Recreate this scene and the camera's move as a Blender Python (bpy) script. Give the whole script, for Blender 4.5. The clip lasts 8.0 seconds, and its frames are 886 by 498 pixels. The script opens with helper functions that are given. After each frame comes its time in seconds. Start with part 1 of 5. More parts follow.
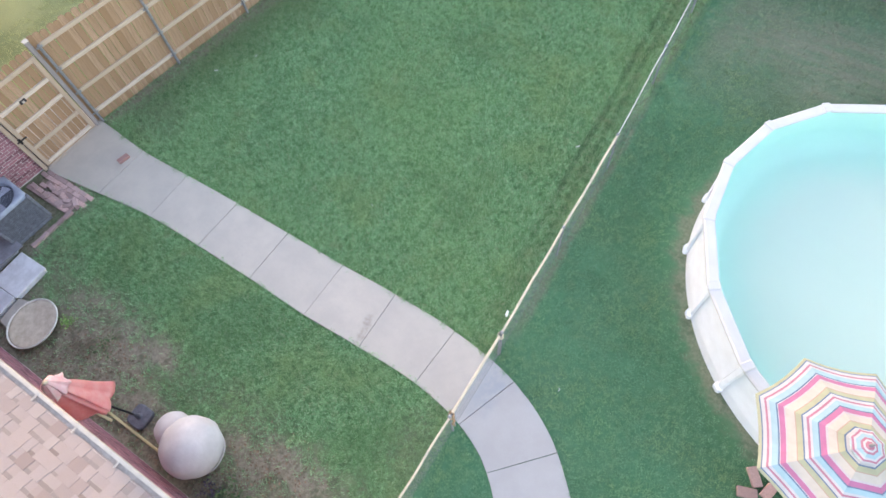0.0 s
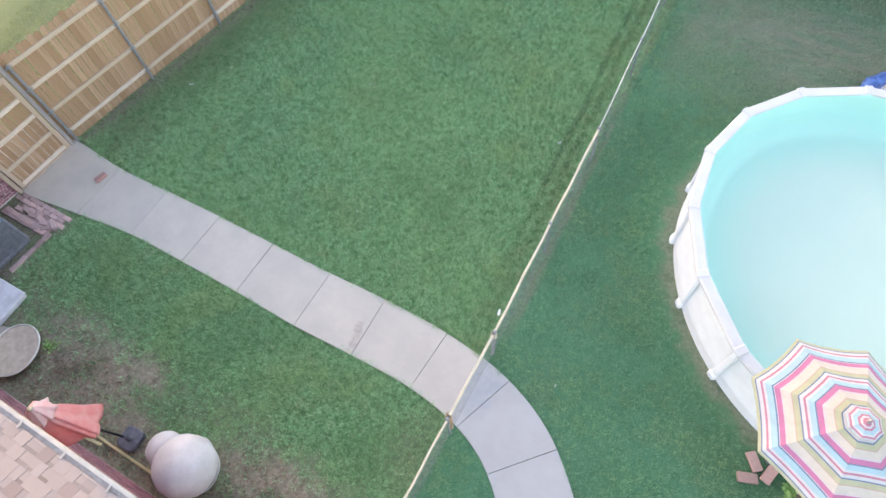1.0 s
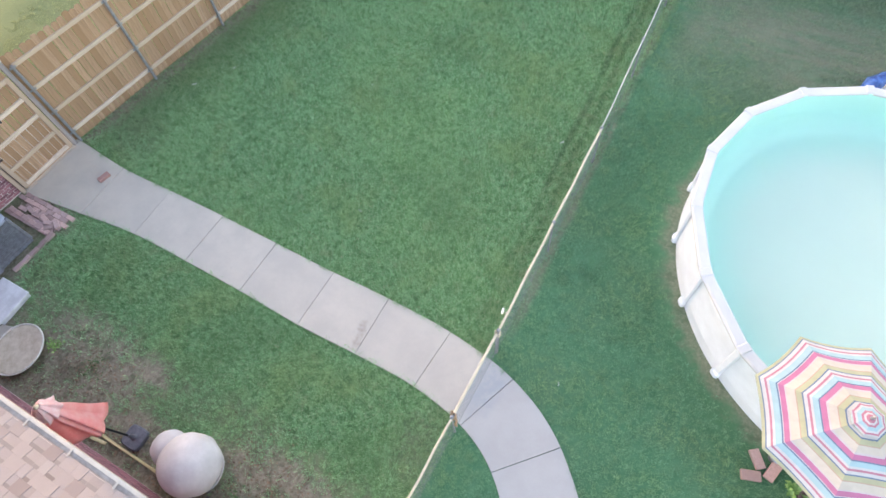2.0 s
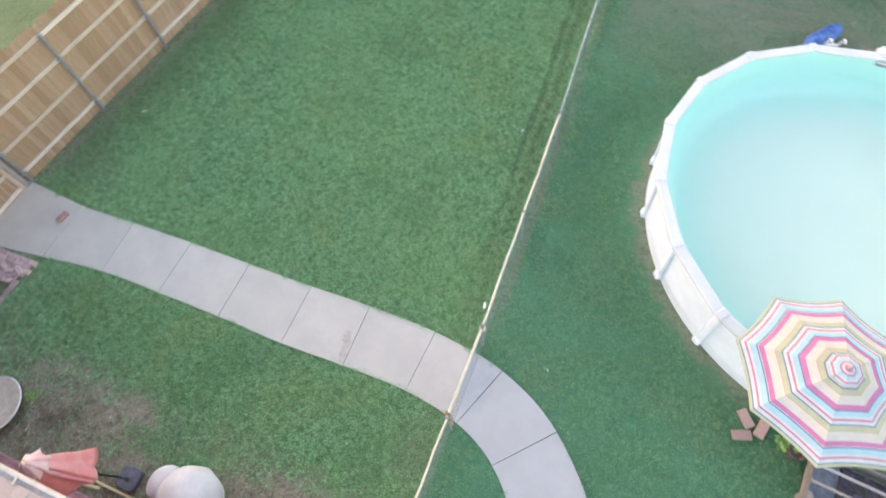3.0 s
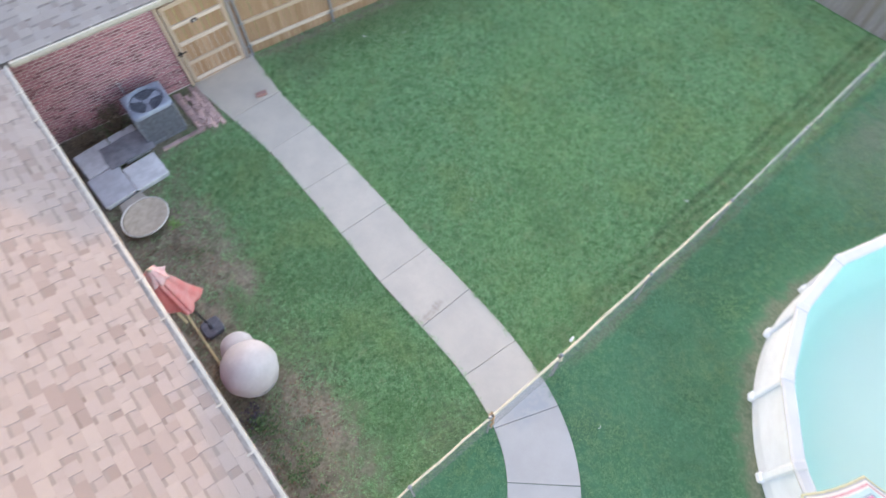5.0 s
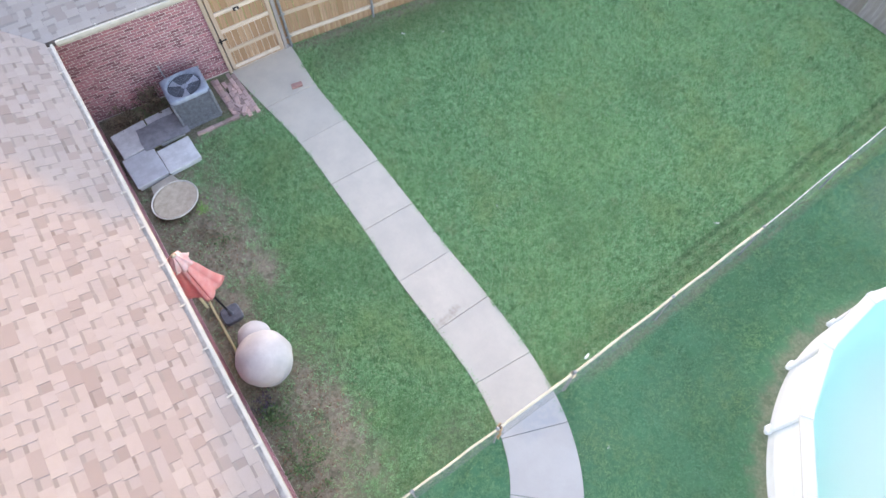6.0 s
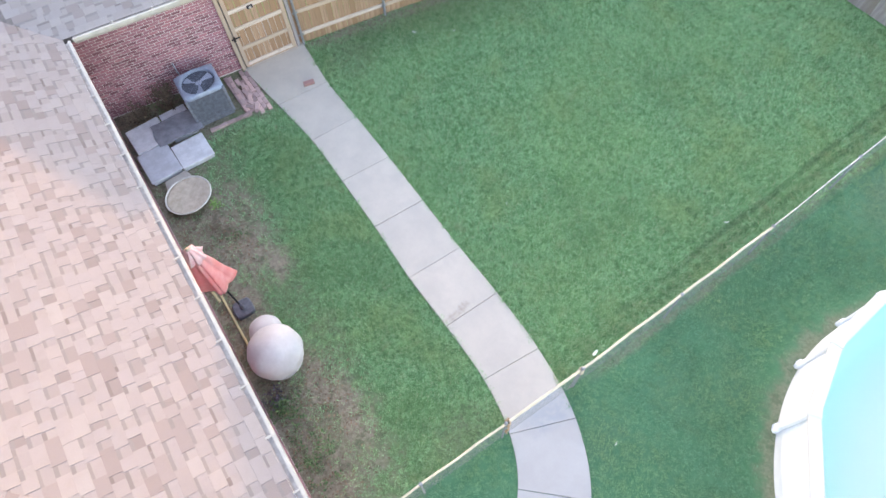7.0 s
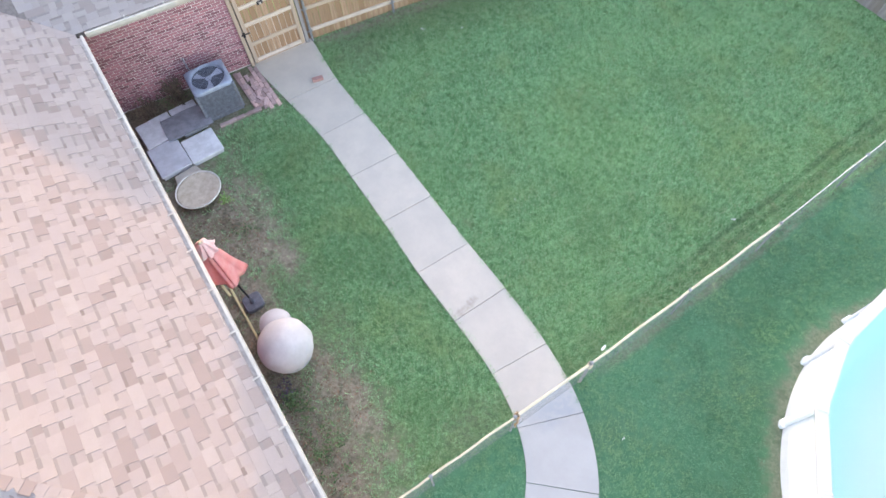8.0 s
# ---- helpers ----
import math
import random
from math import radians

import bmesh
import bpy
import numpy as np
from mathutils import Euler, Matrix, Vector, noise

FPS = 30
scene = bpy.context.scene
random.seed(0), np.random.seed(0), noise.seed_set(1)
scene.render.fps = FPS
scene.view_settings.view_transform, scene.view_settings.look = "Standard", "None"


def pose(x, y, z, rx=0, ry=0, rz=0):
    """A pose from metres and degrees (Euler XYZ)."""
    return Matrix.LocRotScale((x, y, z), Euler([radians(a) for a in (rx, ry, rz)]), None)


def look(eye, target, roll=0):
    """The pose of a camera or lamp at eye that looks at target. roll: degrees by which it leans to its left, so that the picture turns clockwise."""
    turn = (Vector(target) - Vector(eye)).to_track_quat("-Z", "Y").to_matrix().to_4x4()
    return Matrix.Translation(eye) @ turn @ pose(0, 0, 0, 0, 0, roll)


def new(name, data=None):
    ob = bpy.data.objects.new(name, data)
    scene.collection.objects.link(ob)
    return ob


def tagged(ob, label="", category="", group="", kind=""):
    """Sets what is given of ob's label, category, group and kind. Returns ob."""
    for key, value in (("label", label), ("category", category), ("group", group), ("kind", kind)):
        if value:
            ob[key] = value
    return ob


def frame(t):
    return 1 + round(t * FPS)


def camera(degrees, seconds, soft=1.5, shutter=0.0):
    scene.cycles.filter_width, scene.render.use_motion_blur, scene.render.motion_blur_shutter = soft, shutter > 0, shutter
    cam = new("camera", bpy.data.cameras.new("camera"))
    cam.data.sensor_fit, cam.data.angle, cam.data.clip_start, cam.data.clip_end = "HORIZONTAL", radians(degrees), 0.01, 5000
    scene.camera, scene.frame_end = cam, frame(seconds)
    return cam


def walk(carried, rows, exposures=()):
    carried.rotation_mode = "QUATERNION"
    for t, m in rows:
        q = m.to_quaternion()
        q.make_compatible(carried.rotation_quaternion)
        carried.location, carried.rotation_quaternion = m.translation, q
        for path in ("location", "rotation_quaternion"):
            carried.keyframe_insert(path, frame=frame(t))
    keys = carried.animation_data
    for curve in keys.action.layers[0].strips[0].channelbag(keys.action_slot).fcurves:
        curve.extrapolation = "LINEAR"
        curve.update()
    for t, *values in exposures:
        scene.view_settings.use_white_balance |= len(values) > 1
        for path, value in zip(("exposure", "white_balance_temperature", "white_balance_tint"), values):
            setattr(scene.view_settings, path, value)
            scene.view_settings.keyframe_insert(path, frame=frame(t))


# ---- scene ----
cam = camera(72.95, 8.0, soft=1.55, shutter=0.4)
PATH = [
    (0, (9.130, -1.739, 10.406), (7.376, 0.419, 5.089), -7.41),
    (0.2, (9.150, -1.754, 10.353), (7.385, 0.416, 5.045), -7.40),
    (0.5, (9.101, -1.809, 10.369), (7.423, 0.444, 5.067), -7.06),
    (1, (9.095, -1.813, 10.307), (7.444, 0.477, 5.013), -7.49),
    (1.2, (9.143, -1.812, 10.292), (7.469, 0.478, 5.004), -8.00),
    (1.5, (9.036, -1.832, 10.346), (7.400, 0.464, 5.049), -7.09),
    (1.7, (9.057, -1.869, 10.317), (7.407, 0.436, 5.029), -7.25),
    (2.8, (8.982, -1.922, 10.372), (7.469, 0.443, 5.070), -7.96),
    (3, (8.960, -1.802, 10.401), (7.588, 0.556, 5.057), -9.30),
    (3.5, (8.835, -1.877, 10.544), (7.916, 0.590, 5.153), -9.02),
    (3.6, (8.898, -1.992, 10.454), (7.977, 0.541, 5.093), -9.37),
    (4, (8.800, -1.888, 10.645), (7.945, 0.549, 5.230), -8.69),
    (4.2, (8.853, -1.882, 10.639), (7.820, 0.500, 5.230), -8.87),
    (4.3, (8.888, -1.991, 10.602), (7.726, 0.404, 5.225), -8.31),
    (4.5, (8.941, -2.059, 10.573), (7.448, 0.246, 5.238), -7.11),
    (4.6, (8.959, -2.143, 10.514), (7.272, 0.097, 5.210), -5.88),
    (4.7, (8.840, -2.128, 10.436), (6.997, -0.035, 5.123), -5.24),
    (4.9, (8.964, -2.195, 10.640), (6.800, -0.312, 5.370), -2.02),
    (5, (9.033, -2.154, 10.651), (6.754, -0.407, 5.383), -2.46),
    (5.2, (9.060, -1.990, 10.670), (6.676, -0.424, 5.392), -3.51),
    (6.3, (8.921, -1.951, 10.718), (6.516, -0.462, 5.426), -2.99),
    (6.5, (8.980, -1.943, 10.732), (6.543, -0.489, 5.446), -3.67),
    (7, (9.006, -2.052, 10.761), (6.563, -0.611, 5.474), -3.81),
    (7.5, (9.021, -2.183, 10.755), (6.568, -0.742, 5.473), -3.86),
    (8, (9.001, -2.235, 10.795), (6.561, -0.806, 5.503), -3.65),
]
walk(cam, [(t, look(eye, target, roll)) for t, eye, target, roll in PATH],
     [(0.0, 2.84, 7280, 27), (3.0, 2.84, 7450, 25), (4.4, 2.71, 7350, 23), (5.0, 2.84, 7250, 25), (5.5, 3.00, 7220, 26), (8.0, 3.11, 7200, 26)])

# ---- light ----
SUN_UP, SUN_SIDE = 9.3, 22.0          # degrees above the horizon; degrees round from -x towards +y
world = bpy.data.worlds.new("sky")
scene.world = world
world.use_nodes = True
wn = world.node_tree
sky = wn.nodes.new("ShaderNodeTexSky")
sky.sky_type = "NISHITA"
sky.sun_disc = False
sky.sun_elevation = radians(SUN_UP)
sky.sun_rotation = radians(270 + SUN_SIDE)
sky.air_density, sky.dust_density, sky.ozone_density = 1.0, 1.0, 0.5
wn.links.new(sky.outputs["Color"], wn.nodes["Background"].inputs["Color"])
wn.nodes["Background"].inputs["Strength"].default_value = 0.15
sun = new("sun", bpy.data.lights.new("sun", "SUN"))
sun.data.energy, sun.data.angle, sun.data.color = 0.82, radians(0.5), (1.0, 0.595, 0.25)
flat = math.cos(radians(SUN_UP)) * 30
sun.matrix_world = look((-flat * math.cos(radians(SUN_SIDE)), flat * math.sin(radians(SUN_SIDE)), math.sin(radians(SUN_UP)) * 30), (0, 0, 0))


# ---- materials ----
class Nodes:
    """A small writer of node materials."""

    def __init__(self, name, rough=0.8, metal=0.0, spec=0.3):
        self.mat = bpy.data.materials.new(name)
        self.mat.use_nodes = True
        self.t = self.mat.node_tree
        self.bsdf = self.t.nodes["Principled BSDF"]
        self.bsdf.inputs["Roughness"].default_value = rough
        self.bsdf.inputs["Metallic"].default_value = metal
        self.bsdf.inputs["Specular IOR Level"].default_value = spec
        self.pos = self.t.nodes.new("ShaderNodeTexCoord").outputs["Object"]

    def put(self, value, socket):
        if hasattr(value, "is_output"):
            self.t.links.new(value, socket)
        elif value is not None:
            socket.default_value = value

    def noise(self, scale, detail=4.0, rough=0.55, vec=None, distort=0.0):
        n = self.t.nodes.new("ShaderNodeTexNoise")
        self.put(vec or self.pos, n.inputs["Vector"])
        n.inputs["Scale"].default_value, n.inputs["Detail"].default_value = scale, detail
        n.inputs["Roughness"].default_value, n.inputs["Distortion"].default_value = rough, distort
        return n.outputs["Fac"]

    def math(self, op, a, b=0.0, clamp=False):
        n = self.t.nodes.new("ShaderNodeMath")
        n.operation, n.use_clamp = op, clamp
        self.put(a, n.inputs[0])
        self.put(b, n.inputs[1])
        return n.outputs[0]

    def remap(self, v, lo, hi, a=0.0, b=1.0):
        n = self.t.nodes.new("ShaderNodeMapRange")
        n.interpolation_type = "SMOOTHSTEP"
        for value, key in ((v, "Value"), (lo, "From Min"), (hi, "From Max"), (a, "To Min"), (b, "To Max")):
            self.put(value, n.inputs[key])
        return n.outputs[0]

    def mix(self, fac, a, b, kind="MIX"):
        n = self.t.nodes.new("ShaderNodeMix")
        n.data_type, n.blend_type = "RGBA", kind
        self.put(fac, n.inputs[0])
        for value, k in ((a, 6), (b, 7)):
            self.put((*value, 1.0) if isinstance(value, tuple) and len(value) == 3 else value, n.inputs[k])
        return n.outputs[2]

    def ramp(self, v, stops):
        n = self.t.nodes.new("ShaderNodeValToRGB")
        e = n.color_ramp.elements
        while len(e) < len(stops):
            e.new(0.5)
        for k, (at, c) in zip(e, stops):
            k.position, k.color = at, (*c, 1.0)
        self.put(v, n.inputs[0])
        return n.outputs[0]

    def axis(self, k, vec=None):
        n = self.t.nodes.new("ShaderNodeSeparateXYZ")
        self.put(vec or self.pos, n.inputs[0])
        return n.outputs[k]

    def stretch(self, x, y, z):
        n = self.t.nodes.new("ShaderNodeMapping")
        self.put(self.pos, n.inputs["Vector"])
        n.inputs["Scale"].default_value = (x, y, z)
        return n.outputs[0]

    def blob(self, x, y, rx, ry, soft=0.6, rag=0.6):
        """A ragged patch on the ground, 1 inside and 0 outside."""
        dx = self.math("DIVIDE", self.math("SUBTRACT", self.axis(0), x), rx)
        dy = self.math("DIVIDE", self.math("SUBTRACT", self.axis(1), y), ry)
        d = self.math("SQRT", self.math("ADD", self.math("MULTIPLY", dx, dx), self.math("MULTIPLY", dy, dy)))
        d = self.math("ADD", d, self.math("MULTIPLY", self.math("SUBTRACT", self.noise(3.0, 5.0, 0.65), 0.5), rag * 2))
        return self.remap(d, 1.0 - soft / 2, 1.0 + soft / 2, 1.0, 0.0)

    def random(self):
        return self.t.nodes.new("ShaderNodeObjectInfo").outputs["Random"]

    def island(self):
        return self.t.nodes.new("ShaderNodeNewGeometry").outputs["Random Per Island"]

    def colour(self, c):
        self.put((*c, 1.0) if isinstance(c, tuple) and len(c) == 3 else c, self.bsdf.inputs["Base Color"])
        return self

    def bump(self, height, strength=0.4, distance=0.01):
        n = self.t.nodes.new("ShaderNodeBump")
        n.inputs["Strength"].default_value, n.inputs["Distance"].default_value = strength, distance
        self.put(height, n.inputs["Height"])
        self.t.links.new(n.outputs[0], self.bsdf.inputs["Normal"])
        return self


def plain(name, c, rough=0.6, metal=0.0, vary=0.12, scale=14.0, spec=0.3, bump=0.1):
    """A painted, moulded or metal surface with light soiling and fine grain."""
    n = Nodes(name, rough, metal, spec)
    dark = tuple(v * (1 - vary) for v in c)
    lite = tuple(min(1.0, v * (1 + vary * 0.6)) for v in c)
    n.colour(n.mix(n.remap(n.noise(scale, 6, 0.65), 0.3, 0.7), dark, lite))
    return n.bump(n.noise(scale * 9, 3), bump, 0.004).mat


# ---- mesh helpers ----
def box(bm, centre, size, m=None, bevel=0.0):
    """A box, or a bevelled one, set by the pose m."""
    made = bmesh.ops.create_cube(bm, size=1.0, matrix=Matrix.Translation(centre) @ Matrix.Diagonal((*size, 1.0)))
    vs = made["verts"]
    if bevel:
        es = list({e for v in vs for e in v.link_edges})
        vs = bmesh.ops.bevel(bm, geom=vs + es, offset=bevel, segments=1, affect="EDGES")["verts"]
    if m is not None:
        bmesh.ops.transform(bm, matrix=m, verts=list(vs))
    return list(vs)


def tube(bm, points, radius, sides=8, caps=True):
    """A round bar along points; radius a number or one per point."""
    pts = [Vector(p) for p in points]
    rad = radius if isinstance(radius, (list, tuple)) else [radius] * len(pts)
    rings = []
    for i, p in enumerate(pts):
        way = (pts[min(i + 1, len(pts) - 1)] - pts[max(i - 1, 0)]).normalized()
        side = way.cross(Vector((0, 0, 1)) if abs(way.z) < 0.9 else Vector((1, 0, 0))).normalized()
        up = side.cross(way)
        rings.append([bm.verts.new(p + (side * math.cos(a) + up * math.sin(a)) * rad[i]) for a in (math.tau * k / sides for k in range(sides))])
    for a, b in zip(rings, rings[1:]):
        for k in range(sides):
            bm.faces.new((a[k], a[(k + 1) % sides], b[(k + 1) % sides], b[k]))
    if caps:
        bm.faces.new(rings[0][::-1])
        bm.faces.new(rings[-1])


def lathe(bm, profile, sides=32, centre=(0, 0, 0), close=False, turn=0.0):
    """A turned shape from (radius, height) pairs."""
    c = Vector(centre)
    rings = []
    for r, z in profile:
        if r < 1e-6:
            rings.append([bm.verts.new(c + Vector((0, 0, z)))])
        else:
            rings.append([bm.verts.new(c + Vector((r * math.cos(turn + math.tau * k / sides), r * math.sin(turn + math.tau * k / sides), z))) for k in range(sides)])
    pairs = list(zip(rings, rings[1:])) + ([(rings[-1], rings[0])] if close else [])
    for a, b in pairs:
        for k in range(sides):
            q = (k + 1) % sides
            if len(a) == 1 and len(b) == 1:
                continue
            if len(a) == 1:
                bm.faces.new((a[0], b[q], b[k]))
            elif len(b) == 1:
                bm.faces.new((a[k], a[q], b[0]))
            else:
                bm.faces.new((a[k], a[q], b[q], b[k]))


def prism(bm, outline, z0, z1, bevel=0.0):
    """An upright slab over an outline in plan."""
    low = [bm.verts.new((x, y, z0)) for x, y in outline]
    if bevel:
        cx, cy = sum(p[0] for p in outline) / len(outline), sum(p[1] for p in outline) / len(outline)
        mid = [bm.verts.new((x, y, z1 - bevel)) for x, y in outline]
        def inward(x, y):
            d = math.hypot(x - cx, y - cy)
            return (x - (x - cx) / d * bevel, y - (y - cy) / d * bevel)
        top = [bm.verts.new((*inward(x, y), z1)) for x, y in outline]
        loops = [low, mid, top]
    else:
        top = [bm.verts.new((x, y, z1)) for x, y in outline]
        loops = [low, top]
    n = len(outline)
    for a, b in zip(loops, loops[1:]):
        for k in range(n):
            bm.faces.new((a[k], a[(k + 1) % n], b[(k + 1) % n], b[k]))
    bm.faces.new(top)
    bm.faces.new(low[::-1])


def mesh_of(name, bm, material, smooth=False):
    bmesh.ops.recalc_face_normals(bm, faces=bm.faces)
    me = bpy.data.meshes.new(name)
    bm.to_mesh(me)
    bm.free()
    if material:
        me.materials.append(material)
    if smooth:
        me.polygons.foreach_set("use_smooth", [True] * len(me.polygons))
    return me


def part(name, bm, material, parent=None, label="", smooth=False):
    ob = new(name, mesh_of(name, bm, material, smooth))
    ob.parent = parent
    return tagged(ob, label)


def piece(name, me, parent, m):
    ob = new(name, me)
    ob.parent = parent
    ob.matrix_basis = m
    return ob


def thing(name, label, category, at=(0, 0, 0), turn=0.0, group="", kind=""):
    ob = new(name)
    ob.matrix_basis = pose(*at, 0, 0, turn)
    return tagged(ob, label, category, group, kind)


def soup(name, verts, faces, material):
    """One mesh from arrays of corners and triangles or quads."""
    me = bpy.data.meshes.new(name)
    verts, faces = np.asarray(verts, np.float32), np.asarray(faces, np.int32)
    me.vertices.add(len(verts))
    me.vertices.foreach_set("co", verts.ravel())
    me.loops.add(faces.size)
    me.loops.foreach_set("vertex_index", faces.ravel())
    me.polygons.add(len(faces))
    me.polygons.foreach_set("loop_start", np.arange(0, faces.size, faces.shape[1], dtype=np.int32))
    me.polygons.foreach_set("use_smooth", np.zeros(len(faces), bool))
    me.update(calc_edges=True)
    me.materials.append(material)
    return me

# ---- surfaces ----
RUT_LEAN = 0.045
RUTS = ((6.95, 0.35), (7.19, 0.24))      # mower ruts beside the chain-link fence: place at y = 6, depth of tone


def rut_axis(n):
    """x, corrected for the slight lean and waver of the mower's track."""
    lean = n.math("ADD", n.axis(0), n.math("MULTIPLY", n.math("SUBTRACT", n.axis(1), 6.0), RUT_LEAN))
    return n.math("SUBTRACT", lean, n.math("MULTIPLY", n.math("SINE", n.math("MULTIPLY", n.axis(1), 1.9)), 0.02))


def rut_line(n, at, inner, outer):
    """A dark worn line along y, patchy, strongest far from the gate."""
    line = n.remap(n.math("ABSOLUTE", n.math("SUBTRACT", rut_axis(n), at)), inner, outer, 1.0, 0.0)
    line = n.math("MULTIPLY", line, n.remap(n.noise(1.1, 4, 0.6), 0.35, 0.55, 0.35, 1.0))
    return n.math("MULTIPLY", line, n.remap(n.axis(1), 2.5, 6.5, 0.15, 1.0))


def make_ground():
    n = Nodes("lawn_and_soil", 0.95, 0.0, 0.1)
    fine, mid, wide = n.noise(55.0, 6, 0.7), n.noise(7.0, 5, 0.6), n.noise(0.6, 4, 0.6)
    near = n.mix(n.remap(mid, 0.3, 0.7), (0.085, 0.195, 0.075), (0.125, 0.255, 0.10))
    near = n.mix(n.remap(wide, 0.4, 0.7), near, (0.13, 0.24, 0.10))
    far = n.mix(n.remap(mid, 0.3, 0.7), (0.065, 0.195, 0.105), (0.09, 0.23, 0.128))
    far = n.mix(n.remap(wide, 0.45, 0.75), far, (0.085, 0.185, 0.11))
    side = n.remap(n.math("ADD", n.axis(0), n.math("MULTIPLY", n.math("SUBTRACT", mid, 0.5), 0.2)), 7.48, 7.6)
    grass = n.mix(side, near, far)
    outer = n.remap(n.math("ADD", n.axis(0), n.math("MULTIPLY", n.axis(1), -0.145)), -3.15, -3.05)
    # Sunlight outside the fence is put into the ground colour: brighter and yellower.
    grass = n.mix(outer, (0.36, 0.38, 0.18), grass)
    grass = n.mix(n.remap(fine, 0.35, 0.75, 0.0, 0.28), grass, (0.028, 0.08, 0.026))
    for at, dark in RUTS:
        grass = n.mix(n.math("MULTIPLY", rut_line(n, at, 0.03, 0.10), dark), grass, (0.03, 0.06, 0.028))
    soil = n.mix(n.remap(n.noise(18, 6, 0.7), 0.3, 0.7), (0.18, 0.146, 0.113), (0.33, 0.277, 0.222))
    soil = n.mix(n.remap(n.noise(4, 5, 0.7), 0.52, 0.62, 0.0, 0.55), soil, (0.075, 0.065, 0.045))
    bare = None
    for x, y, rx, ry in SOIL:
        b = n.blob(x, y, rx, ry, 1.3, 1.0)
        bare = b if bare is None else n.math("MAXIMUM", bare, b)
    for x, y, rx, ry, much in SPARSE:
        bare = n.math("MAXIMUM", bare, n.math("MULTIPLY", n.blob(x, y, rx, ry, 1.3, 1.0), much))
    px, py = n.math("SUBTRACT", n.axis(0), POOL[0]), n.math("SUBTRACT", n.axis(1), POOL[1])
    c, s, k = math.cos(radians(POOL_TURN)), math.sin(radians(POOL_TURN)), POOL_R / (POOL_R + POOL_LONG)
    lx = n.math("MULTIPLY", n.math("ADD", n.math("MULTIPLY", px, c), n.math("MULTIPLY", py, s)), k)
    ly = n.math("ADD", n.math("MULTIPLY", px, -s), n.math("MULTIPLY", py, c))
    ring = n.math("SQRT", n.math("ADD", n.math("MULTIPLY", lx, lx), n.math("MULTIPLY", ly, ly)))
    ring = n.math("ADD", ring, n.math("MULTIPLY", n.math("SUBTRACT", n.noise(2.2, 5, 0.65), 0.5), 0.9))
    bare = n.math("MAXIMUM", bare, n.remap(ring, POOL_R + 0.05, POOL_R + 0.40, 0.6, 0.0))
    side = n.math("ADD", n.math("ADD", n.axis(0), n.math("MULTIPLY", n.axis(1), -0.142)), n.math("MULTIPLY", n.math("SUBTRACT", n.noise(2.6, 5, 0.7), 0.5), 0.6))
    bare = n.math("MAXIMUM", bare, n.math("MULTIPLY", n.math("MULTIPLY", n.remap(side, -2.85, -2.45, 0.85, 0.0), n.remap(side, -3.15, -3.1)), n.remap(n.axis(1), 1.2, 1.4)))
    eave = n.math("ADD", n.axis(1), n.math("MULTIPLY", n.math("SUBTRACT", n.noise(1.6, 5, 0.65), 0.5), 1.1))
    bare = n.math("MAXIMUM", bare, n.math("MULTIPLY", n.remap(eave, -2.95, -2.45, 1.0, 0.0), n.remap(n.axis(0), 7.4, 7.8, 1.0, 0.0)))
    grass = n.mix(n.remap(n.noise(0.28, 3, 0.5), 0.38, 0.62, 0.0, 0.35), grass, (0.045, 0.11, 0.05))
    grass = n.mix(n.math("MULTIPLY", n.blob(10.7, 11.0, 2.3, 1.1, 1.4, 1.0), n.remap(n.noise(1.0, 5, 0.7, n.stretch(0.8, 4.0, 1.0)), 0.38, 0.62, 0.15, 0.75)), grass, (0.22, 0.22, 0.165))
    grass = n.mix(n.math("MULTIPLY", n.math("MULTIPLY", n.remap(n.axis(1), 7.5, 10.5), n.remap(n.axis(0), 7.6, 8.4)), n.remap(n.noise(0.7, 5, 0.65), 0.35, 0.62, 0.25, 0.6)), grass, (0.20, 0.21, 0.15))
    foot = n.math("ADD", n.math("ADD", n.axis(0), n.math("MULTIPLY", n.axis(1), 0.030)), n.math("MULTIPLY", n.math("SUBTRACT", n.noise(2.4, 5, 0.65), 0.5), 0.2))
    foot = n.remap(n.math("ABSOLUTE", n.math("SUBTRACT", foot, 7.80)), 0.03, 0.17, 0.55, 0.0)
    bare = n.math("MAXIMUM", bare, n.math("MULTIPLY", foot, n.remap(n.axis(1), 1.3, 2.2)))
    # A ragged, darker patch of ground beside the planters.
    dark_patch = n.blob(14.9, 1.45, 0.75, 0.42, 0.7, 0.6)
    soil = n.mix(dark_patch, soil, n.mix(n.remap(n.noise(22, 5, 0.7), 0.35, 0.7), (0.12, 0.108, 0.10), (0.22, 0.20, 0.19)))
    bare = n.math("MAXIMUM", bare, dark_patch)
    n.colour(n.mix(n.math("MULTIPLY", bare, 0.90), grass, soil))
    return n.bump(n.math("ADD", n.math("MULTIPLY", fine, 0.6), mid), 0.8, 0.03).mat


